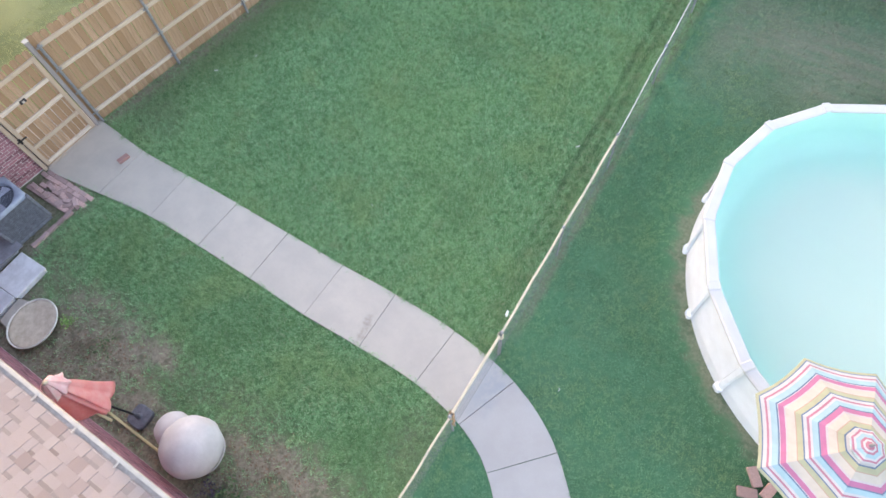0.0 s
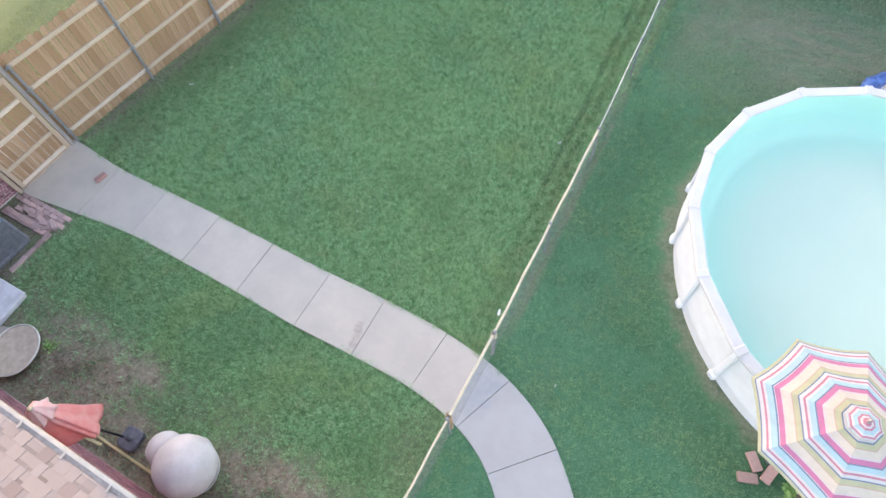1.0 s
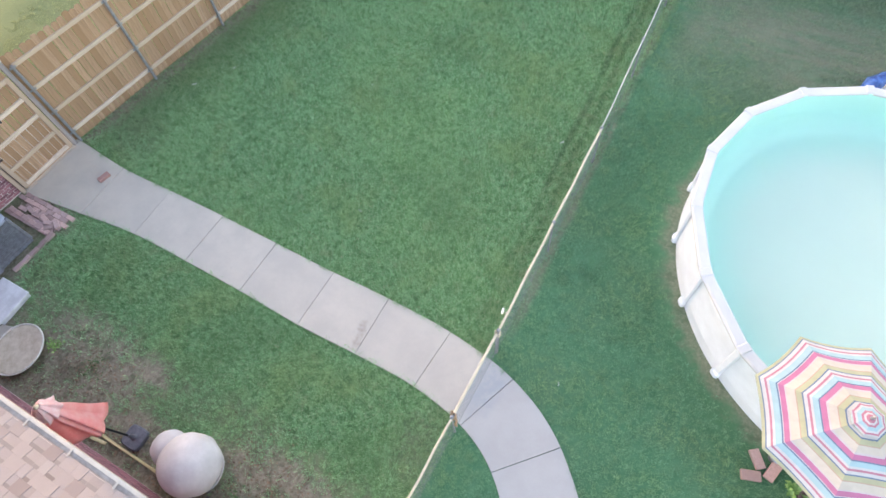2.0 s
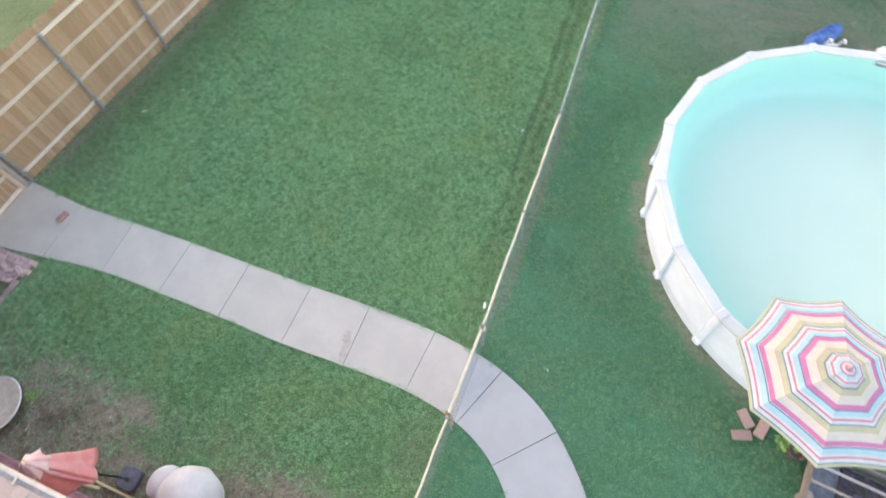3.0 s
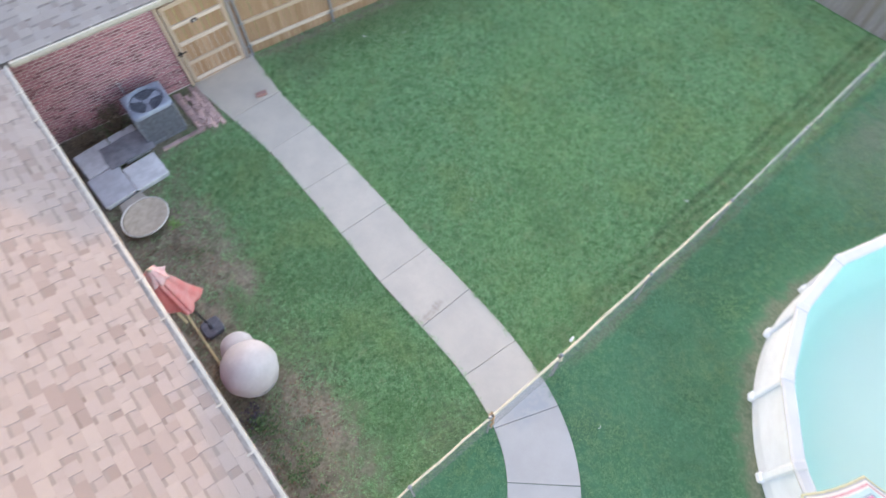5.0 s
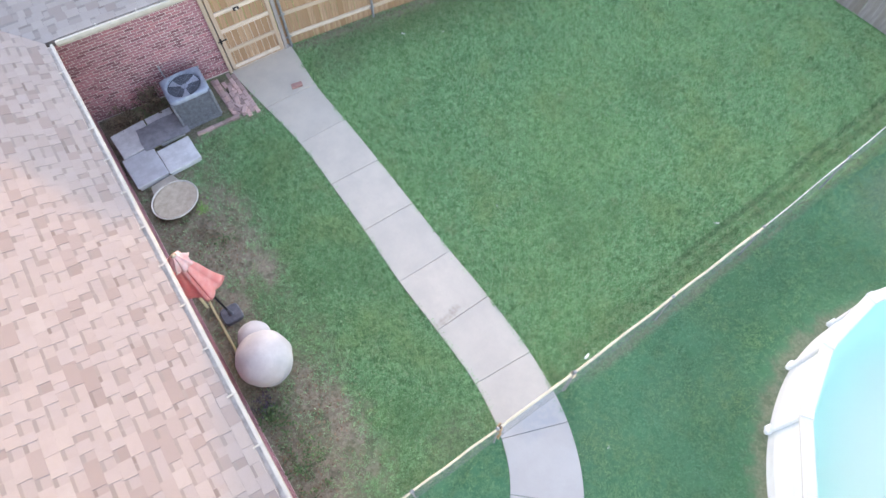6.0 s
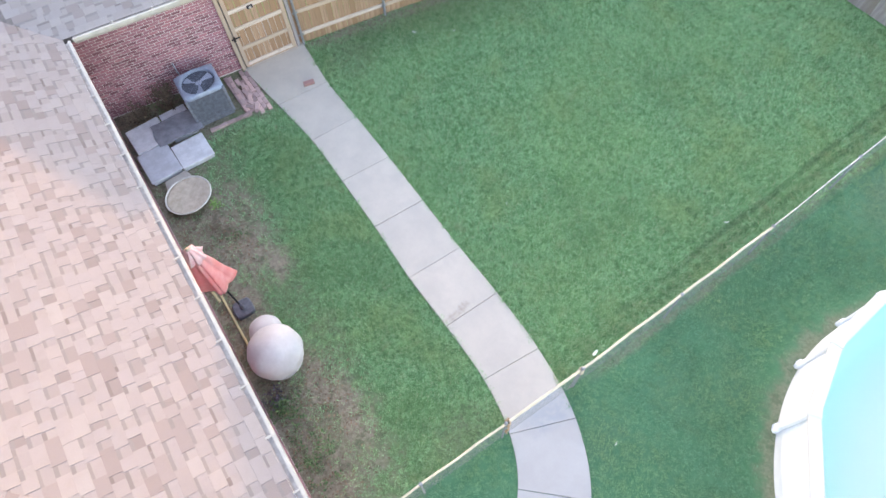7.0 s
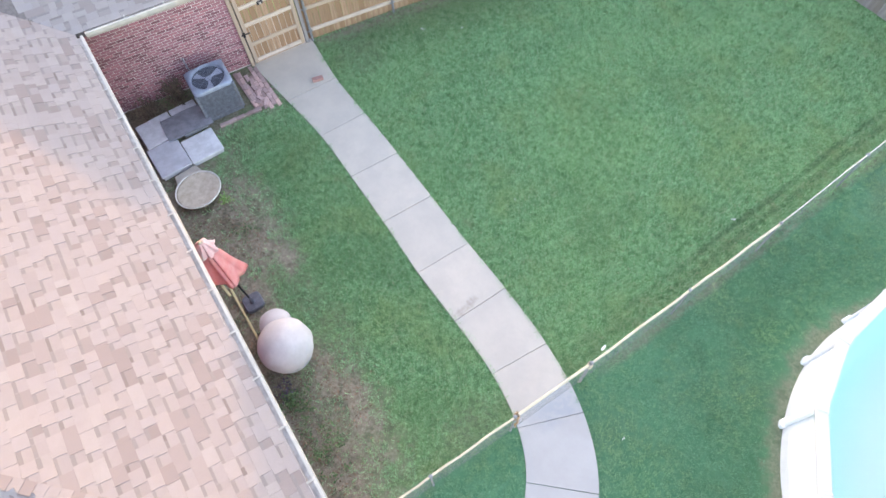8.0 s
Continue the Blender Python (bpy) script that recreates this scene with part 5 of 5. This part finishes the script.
def covered_ball():
    ob = thing("covered_grill", "big round off-white cover over a kettle grill by the wall", "grill cover", (4.25, -2.90, -0.03))
    def bulge(r, squash, centre, seed):
        bm = bmesh.new()
        bmesh.ops.create_icosphere(bm, subdivisions=4, radius=1.0)
        for v in bm.verts:
            d = v.co.normalized()
            swell = 1 + 0.035 * noise.noise(d * 2.2 + Vector((seed, 0, 0))) + 0.012 * noise.noise(d * 7 + Vector((0, seed, 0)))
            fold = 0.012 * math.sin(9 * math.atan2(d.y, d.x)) * max(0, -d.z + 0.35)
            v.co = Vector((d.x, d.y, d.z * squash)) * r * (swell + fold) + Vector(centre)
            v.co.z = max(v.co.z, 0.0)
        return bm
    part("cover", bulge(0.505, 0.95, (0, 0, 0.455), 3.0), M_COVER, ob, smooth=True)
    part("side_bulge", bulge(0.31, 0.9, (-0.55, 0.02, 0.27), 8.0), M_COVER, ob, smooth=True)
    bm = bmesh.new()
    for k in range(40):
        a0 = math.tau * k / 40
        tube(bm, [(0.40 * math.cos(a), 0.40 * math.sin(a), 0.07 + 0.01 * math.sin(5 * a)) for a in (a0, a0 + math.tau / 40)], 0.012, 5, False)
    part("hem", bm, M_COVER, ob)
    return ob


covered_ball()

# ---- closed coral umbrella in its stand ----
M_CORAL = Nodes("coral_cloth", 0.85, 0, 0.15)
gr = M_CORAL
fade = gr.remap(gr.axis(2), 1.7, 2.3)
cc = gr.mix(gr.remap(gr.noise(6, 5, 0.6), 0.35, 0.7), (0.93, 0.42, 0.425), (0.98, 0.57, 0.57))
gr.colour(gr.mix(fade, cc, (0.93, 0.60, 0.62)))
M_CORAL = gr.bump(gr.noise(120, 3), 0.3, 0.004).mat
closed = thing("closed_umbrella", "closed coral patio umbrella standing in a dark base by the wall", "umbrella", (2.90, -3.06, 0))


def gathered_cloth(top, drop, r_top, r_hem, pleats, deep, seed, rows=14, sides=96):
    """Cloth hanging in deep pleats round the leaning pole, each pleat with its own hem."""
    rng = random.Random(seed)
    wide = [rng.uniform(0.8, 1.25) for _ in range(pleats)]
    hems = [rng.uniform(-0.10, 0.10) for _ in range(pleats)]
    outs = [rng.uniform(0.6, 1.35) for _ in range(pleats)]
    skew = [rng.uniform(-1, 1) for _ in range(pleats)]
    total = sum(wide)
    bm = bmesh.new()
    rings = []
    for i in range(rows + 1):
        u = i / rows
        ring = []
        for k in range(sides):
            at, j = k / sides * total, 0
            while at > wide[j]:
                at, j = at - wide[j], j + 1
            across = at / wide[j]
            peak = 0.42 + 0.2 * skew[j]
            ridge = across / peak if across < peak else (1 - across) / (1 - peak)     # a folded crease, not a round lobe
            a = math.tau * k / sides + 0.3 * u * skew[j]
            r = r_top + (r_hem - r_top) * u ** 0.85 * (1 - deep + deep * ridge * outs[j]) + 0.010 * u * math.sin(9 * u + 5 * j)
            z = top - drop * u * (1 + hems[j] * u + 0.05 * u * (0.5 - ridge))
            ring.append(bm.verts.new((r * math.cos(a) - 0.05 * z, r * math.sin(a) - 0.04 * z, z)))
        rings.append(ring)
    for a, b in zip(rings, rings[1:]):
        for k in range(sides):
            bm.faces.new((a[k], b[k], b[(k + 1) % sides], a[(k + 1) % sides]))
    bm.faces.new(rings[0])
    bmesh.ops.solidify(bm, geom=bm.faces[:], thickness=0.006)
    return bm


part("canopy", gathered_cloth(2.30, 1.02, 0.06, 0.37, 7, 0.45, 5), M_CORAL, closed, "gathered coral cloth canopy in long pleats", True)
M_PINK = Nodes("faded_pink_cloth", 0.85, 0, 0.15)
M_PINK.colour(M_PINK.mix(M_PINK.remap(M_PINK.noise(9, 5), 0.35, 0.7), (0.93, 0.64, 0.66), (0.97, 0.82, 0.83)))
M_PINK = M_PINK.bump(M_PINK.noise(120, 3), 0.3, 0.004).mat
part("top_vent", gathered_cloth(2.37, 0.25, 0.05, 0.225, 8, 0.45, 9, 8, 96), M_PINK, closed, "faded pink frilled vent flap", True)
bm = bmesh.new()
tube(bm, [(0, 0, 0.03), (-0.117, -0.094, 2.34)], 0.019, 8)
part("pole", bm, M_DARK, closed, "dark pole")
bm = bmesh.new()
lathe(bm, [(0, 2.33), (0.035, 2.335), (0.045, 2.36), (0.03, 2.39), (0, 2.40)], 12, (-0.118, -0.095, 0))
part("finial", bm, M_TRAY, closed, "tan wooden finial", True)
bm = bmesh.new()
prism(bm, [(0.19 * math.copysign(abs(math.cos(a)) ** 0.45, math.cos(a)), 0.19 * math.copysign(abs(math.sin(a)) ** 0.45, math.sin(a))) for a in (math.tau * (k + 0.5) / 28 for k in range(28))], -0.04, 0.05, 0.02)
lathe(bm, [(0, 0.04), (0.06, 0.048), (0.035, 0.075), (0.03, 0.24), (0, 0.24)], 14)
part("base", bm, plain("dark_grey_stand", (0.12, 0.125, 0.15), 0.6, vary=0.3), closed, "dark blue-grey weighted stand")
# the yellow batten on the ground
M_BATTEN = make_wood("yellow_batten", (0.68, 0.60, 0.36), "x")
bm = bmesh.new()
box(bm, (0, 0, 0.02), (1.5, 0.042, 0.035), None, 0.005)
batten = part("batten", bm, M_BATTEN)
batten.matrix_basis = pose(3.05, -3.31, -0.03, 0, 0, 0)
tagged(batten, "yellow wooden batten lying along the foot of the wall", "batten")
bm = bmesh.new()
box(bm, (0, 0, 0.02), (0.5, 0.05, 0.03), None, 0.005)
batten = part("batten", bm, M_BATTEN)
batten.matrix_basis = pose(2.25, -3.42, -0.03, 0, 0, 8)
tagged(batten, "short yellow wooden offcut lying behind the umbrella stand", "batten")

# ---- raised planters by the pool ----
M_PLANK = make_wood("grey_brown_plank", (0.30, 0.275, 0.268), "x")
M_SLAT = make_wood("pale_grey_slat", (0.42, 0.40, 0.41), "x")
M_SOILBED = plain("dark_potting_soil", (0.10, 0.092, 0.092), 0.98, vary=0.5, scale=30, bump=0.8)
M_LINING = plain("blue_grey_lining", (0.25, 0.26, 0.295), 0.6, vary=0.25)


def leaf_cluster(bm, centre, count, size, spread, rng, up=0.5):
    """Pointed leaves with a fold, growing out from a centre."""
    for _ in range(count):
        a, tilt = rng.uniform(0, math.tau), rng.uniform(0.1, up)
        s = size * rng.uniform(0.6, 1.2)
        root = Vector(centre) + Vector((rng.gauss(0, spread), rng.gauss(0, spread), rng.uniform(0, 0.08)))
        way = Vector((math.cos(a) * math.cos(tilt), math.sin(a) * math.cos(tilt), math.sin(tilt)))
        side = way.cross(Vector((0, 0, 1))).normalized() * s * 0.26
        mid = root + way * s * 0.5 + Vector((0, 0, 0.02 * s))
        tip = root + way * s - Vector((0, 0, s * 0.25))
        r, t = bm.verts.new(root), bm.verts.new(tip)
        l, q, c = bm.verts.new(mid + side), bm.verts.new(mid - side), bm.verts.new(mid - Vector((0, 0, s * 0.05)))
        for f in ((r, l, c), (r, c, q), (l, t, c), (c, t, q)):
            bm.faces.new(f)


def leaf_material(name, dark, lite):
    n = Nodes(name, 0.6, 0, 0.3)
    n.colour(n.mix(n.island(), dark, lite))
    return n.mat


M_LEAF = leaf_material("green_leaf", (0.04, 0.11, 0.03), (0.12, 0.26, 0.07))
M_LIME = leaf_material("lime_leaf", (0.13, 0.27, 0.07), (0.25, 0.41, 0.14))
M_PURPLE = leaf_material("purple_leaf", (0.07, 0.055, 0.085), (0.13, 0.10, 0.14))
M_SHRUB = leaf_material("dark_shrub_leaf", (0.10, 0.082, 0.062), (0.20, 0.155, 0.11))


def planter(at, turn, w, d, h, plants, label, seed):
    rng = random.Random(seed)
    ob = thing("planter", label, "planter", (*at, -0.04), turn, "raised planters by the pool")
    for sx in (-1, 1):
        for sy in (-1, 1):
            bm = bmesh.new()
            box(bm, (sx * (w / 2 - 0.045), sy * (d / 2 - 0.045), h / 2), (0.09, 0.09, h), None, 0.006)
            part("leg", bm, M_PLANK, ob)
    for sy in (-1, 1):
        for z in (h - 0.17, h - 0.055):
            bm = bmesh.new()
            box(bm, (0, sy * (d / 2 + 0.012), z), (w, 0.025, 0.11), None, 0.004)
            part("side_board", bm, M_PLANK, ob)
    for sx in (-1, 1):
        for z in (h - 0.17, h - 0.055):
            bm = bmesh.new()
            box(bm, (sx * (w / 2 + 0.012), 0, z), (0.025, d, 0.11), None, 0.004)
            part("end_board", bm, M_PLANK, ob)
    for y in (-d * 0.17, d * 0.17):
        bm = bmesh.new()
        box(bm, (0, y, h + 0.012), (w, 0.045, 0.022), None, 0.004)
        part("slat", bm, M_SLAT, ob, "paler grey slat")
    bm = bmesh.new()
    box(bm, (0, 0, h - 0.28), (w - 0.06, d - 0.06, 0.04))
    part("lining", bm, M_LINING, ob, "blue-grey lining")
    bm = bmesh.new()
    box(bm, (w * 0.17, 0, h - 0.24), (w * 0.58, d * 0.86, 0.06), None, 0.02)
    part("soil", bm, M_SOILBED, ob, "dark potting soil")
    bm = bmesh.new()
    for _ in range(14):
        leaf_cluster(bm, (w * 0.17 + rng.uniform(-0.25, 0.25) * w, rng.uniform(-0.36, 0.36) * d, h - 0.2), 12, 0.08, 0.04, rng, 0.9)
    tagged(part("plant", bm, plants, ob), "low leafy plants", kind="stuff")
    return ob


planter((13.68, 0.95), -6, 1.20, 0.80, 0.45, M_PURPLE, "raised wooden planter with slats and dark purple plants", 41)
planter((14.85, 0.45), 52, 1.30, 0.85, 0.45, M_LEAF, "raised wooden planter with slats over green leafy plants", 42)
rng = random.Random(51)
bm = bmesh.new()
for _ in range(5):
    leaf_cluster(bm, (rng.gauss(0, 0.06), rng.gauss(0, 0.06), 0.10), 8, 0.15, 0.03, rng, 1.0)
hosta = part("leafy_plant", bm, M_LIME)
hosta.matrix_basis = pose(12.76, 1.36, -0.05)
tagged(hosta, "lime green broad-leaved plant growing under the umbrella", "plant")
bm = bmesh.new()
lathe(bm, [(0, 0), (0.10, 0.0), (0.13, 0.2), (0.14, 0.22), (0.115, 0.22), (0.10, 0.16), (0, 0.16)], 18)
pot = part("flower_pot", bm, plain("dull_terracotta", (0.16, 0.11, 0.10), 0.85, vary=0.25))
pot.matrix_basis = pose(12.93, 1.30, -0.04)
tagged(pot, "small terracotta flower pot beside the lime green plant", "flower pot")

# ---- shrub and weeds along the wall ----
M_WEED = leaf_material("weed_leaf", (0.05, 0.10, 0.04), (0.13, 0.21, 0.085))


def sprig(name, at, clumps, spread, size, tall, material, label, seed):
    rng = random.Random(seed)
    bm = bmesh.new()
    for _ in range(clumps):
        h = abs(rng.gauss(0, tall * 0.5))
        leaf_cluster(bm, (rng.gauss(0, spread), rng.gauss(0, spread), min(h, tall)), 12, size, 0.05, rng, 1.2)
    for _ in range(clumps // 3):
        a, b = rng.gauss(0, spread * 0.5), rng.gauss(0, spread * 0.5)
        tube(bm, [(a * 0.3, b * 0.3, -0.02), (a * 0.8, b * 0.8, tall * 0.5), (a * 1.3, b * 1.3, tall * 0.95)], [0.008, 0.006, 0.003], 4, False)
    ob = part(name, bm, material)
    ob.matrix_basis = pose(*at, -0.03)
    return tagged(ob, label, "plant", kind="stuff" if name == "weed" else "")


sprig("shrub", (-2.90, -2.28), 52, 0.17, 0.085, 0.55, M_SHRUB, "straggly dark brown-green shrub against the brick wall", 61)
sprig("shrub", (-2.86, -3.0), 40, 0.16, 0.075, 0.4, M_SHRUB, "low dark dry shrub in the corner of the walls", 62)
sprig("weed", (5.15, -3.28), 22, 0.14, 0.07, 0.12, M_WEED, "green weeds growing at the foot of the wall", 63)
sprig("weed", (4.85, -3.35), 10, 0.1, 0.06, 0.1, M_PURPLE, "purple-leaved weed at the foot of the wall", 64)
sprig("weed", (0.36, -2.55), 8, 0.06, 0.06, 0.08, M_LIME, "small green weed beside the round tray", 65)
sprig("weed", (1.35, -2.45), 9, 0.12, 0.05, 0.06, M_WEED, "sparse weeds on the bare soil", 66)
sprig("weed", (0.9, -2.75), 9, 0.14, 0.05, 0.06, M_SHRUB, "sparse dry weeds on the bare soil", 67)
sprig("weed", (6.2, -3.3), 18, 0.22, 0.07, 0.1, M_WEED, "green weeds growing along the wall", 68)

# ---- leaf litter along the wall ----
M_LITTER = leaf_material("dry_leaf", (0.10, 0.06, 0.04), (0.30, 0.20, 0.13))
g = np.random.default_rng(71)
lx = np.r_[g.uniform(-0.5, 7.5, 900), g.normal(1.5, 0.6, 260), g.normal(5.4, 0.7, 300)]
ly = np.r_[-3.5 + np.abs(g.normal(0, 0.32, 900)), g.normal(-2.5, 0.32, 260), g.normal(-2.5, 0.3, 300)]
la, ls = g.uniform(0, math.tau, len(lx)), g.uniform(0.012, 0.035, len(lx))
lz = ground_height(lx, ly) + 0.012
corners = []
for da, k in ((0.0, 1.0), (1.9, 0.55), (math.pi, 0.8), (4.5, 0.5)):
    corners.append(np.stack([lx + np.cos(la + da) * ls * k, ly + np.sin(la + da) * ls * k, lz + g.uniform(0, 0.018, len(lx))], 1))
ob = new("leaf_litter", soup("leaf_litter", np.stack(corners, 1).reshape(-1, 3), np.arange(4 * len(lx)).reshape(-1, 4), M_LITTER))
tagged(ob, "dry brown leaves and crumbs scattered on the soil by the wall", "leaf litter", kind="stuff")

# ---- scraps on the lawn ----
M_SCRAP = plain("white_scrap", (0.75, 0.74, 0.72), 0.8)
for x, y, s, a in ((-1.55, 3.75, 0.04, 20), (-1.0, 4.6, 0.025, 70), (2.3, 5.6, 0.02, 10), (6.85, 6.0, 0.04, 40), (3.9, 2.6, 0.02, 130), (8.9, 1.2, 0.022, 80)):
    bm = bmesh.new()
    for k in range(5):
        box(bm, (s * (k - 2) * 0.5, 0.2 * s * math.sin(k * 2.1), 0.006 + 0.004 * k), (s * 0.6, s * 0.45, 0.006), pose(0, 0, 0, 0, 8 * k, 9 * k))
    scrap = part("paper_scrap", bm, M_SCRAP)
    scrap.matrix_basis = pose(x, y, 0.0, 0, 0, a)
    tagged(scrap, "small white scrap lying on the grass", "litter", "scraps on the lawn")
# ---- grass blades ----
BROAD_PANELS = [panel_outline(i, -0.02) for i in range(len(JOINTS) - 1)]


def grass(name, count, x0, x1, y0, y1, tall, seed, label):
    g = np.random.default_rng(seed)
    tufts = count // 7
    cx, cy = g.uniform(x0, x1, tufts), g.uniform(y0, y1, tufts)
    own = g.integers(0, tufts, count)
    x, y = cx[own] + g.normal(0, 0.04, count), cy[own] + g.normal(0, 0.04, count)
    loose_ones = g.uniform(0, 1, count) < 0.82
    x, y = np.where(loose_ones, g.uniform(x0, x1, count), x), np.where(loose_ones, g.uniform(y0, y1, count), y)
    keep = np.ones(count, bool)
    jx, jy = x + g.normal(0, 0.028, count), y + g.normal(0, 0.028, count)
    over = np.zeros(count, bool)
    for outline in BROAD_PANELS:
        keep &= ~inside(jx, jy, outline)
        over |= inside(x, y, outline)
    c, s = math.cos(radians(POOL_TURN)), math.sin(radians(POOL_TURN))
    lx, ly = (x - POOL[0]) * c + (y - POOL[1]) * s, (y - POOL[1]) * c - (x - POOL[0]) * s
    keep &= np.hypot(lx * POOL_R / (POOL_R + POOL_LONG), ly) > POOL_R + 0.22 + g.uniform(0, 0.3, count)
    keep &= ~((y < WALL_Y + 0.05) & (x < 7.7))
    keep &= ~((x < -2.6 + 0.05) & (y < 1.3))
    keep &= np.abs(x - (fence_x(y) - 0.09)) > 0.06
    keep &= ~((x < -1.55) & (y < -0.3) & (y > -2.2))
    thin = np.zeros(count)
    for sx, sy, rx, ry in SOIL:
        d = np.hypot((x - sx) / rx, (y - sy) / ry) + 0.35 * np.sin(x * 5.1 + y * 3.3) * np.sin(y * 6.7 - x * 2.1)
        thin = np.maximum(thin, np.clip(1.45 - d, 0, 1))
    for sx, sy, rx, ry, much in SPARSE:
        d = np.hypot((x - sx) / rx, (y - sy) / ry) + 0.3 * np.sin(x * 4.3 + y * 2.7) * np.sin(y * 5.9 - x * 1.7)
        thin = np.maximum(thin, much * np.clip(2.0 * (1.3 - d), 0, 1))
    thin = np.maximum(thin, np.clip((-2.45 - y) / 0.55, 0, 1) * (x < 7.6) * 0.95)
    thin = np.maximum(thin, np.clip(1.1 - (x - fence_x(y)) / 0.45, 0, 0.85) * (x > fence_x(y)))
    thin = np.maximum(thin, 0.45 * np.clip(1.5 - np.hypot((x - 10.7) / 2.3, (y - 11.0) / 1.1), 0, 1))
    thin = np.maximum(thin, 0.5 * np.exp(-((x + 0.030 * y - 7.80) / 0.07) ** 2) * (y > 1.5))
    for at, dark in RUTS:
        wave = at - RUT_LEAN * (y - 6) + 0.02 * np.sin(y * 1.9)
        thin = np.maximum(thin, 0.8 * dark * np.exp(-((x - wave) / 0.05) ** 2) * np.clip((y - 2.5) / 4, 0, 1))
    keep &= g.uniform(0, 1, count) > thin * 0.95
    x, y, over = x[keep], y[keep], over[keep]
    n = len(x)
    z = np.where(over, -0.006, ground_height(x, y) - 0.004)
    patch = 0.75 + 0.5 * np.sin(x * 2.3 + np.sin(y * 1.9) * 1.4) * np.sin(y * 2.9 + x * 0.7)
    verts, blades = [], 8
    for b in range(blades):
        a = g.uniform(0, math.tau, n)
        h = tall * g.uniform(0.5, 1.25, n) * (0.8 + 0.3 * patch)
        w = g.uniform(0.0019, 0.0040, n) * np.where(g.uniform(0, 1, n) < 0.08, 1.7, 1.0)
        lean = g.uniform(0.3, 1.2, n) * h
        ox, oy = g.normal(0, 0.024, n), g.normal(0, 0.024, n)
        ca, sa = np.cos(a), np.sin(a)
        base = np.stack([x + ox, y + oy, z], 1)
        side = np.stack([-sa * w, ca * w, 0 * w], 1)
        tip = base + np.stack([ca * lean, sa * lean, h], 1)
        verts.append(np.stack([base - side, base + side, tip], 1))
    v = np.stack(verts, 1).reshape(-1, 3)
    ob = new(name, soup(name, v, np.arange(len(v)).reshape(-1, 3), M_BLADES))
    return tagged(ob, label, "grass", kind="stuff")


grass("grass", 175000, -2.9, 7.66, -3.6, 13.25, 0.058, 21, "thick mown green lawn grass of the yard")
grass("grass", 88000, 7.72, 17.5, -6.5, 13.25, 0.044, 22, "darker close-cut grass round the pool")
grass("grass", 9000, -7.5, -2.2, 1.3, 12.0, 0.05, 23, "yellowish grass outside the cedar fence, sunlight put into its colour")
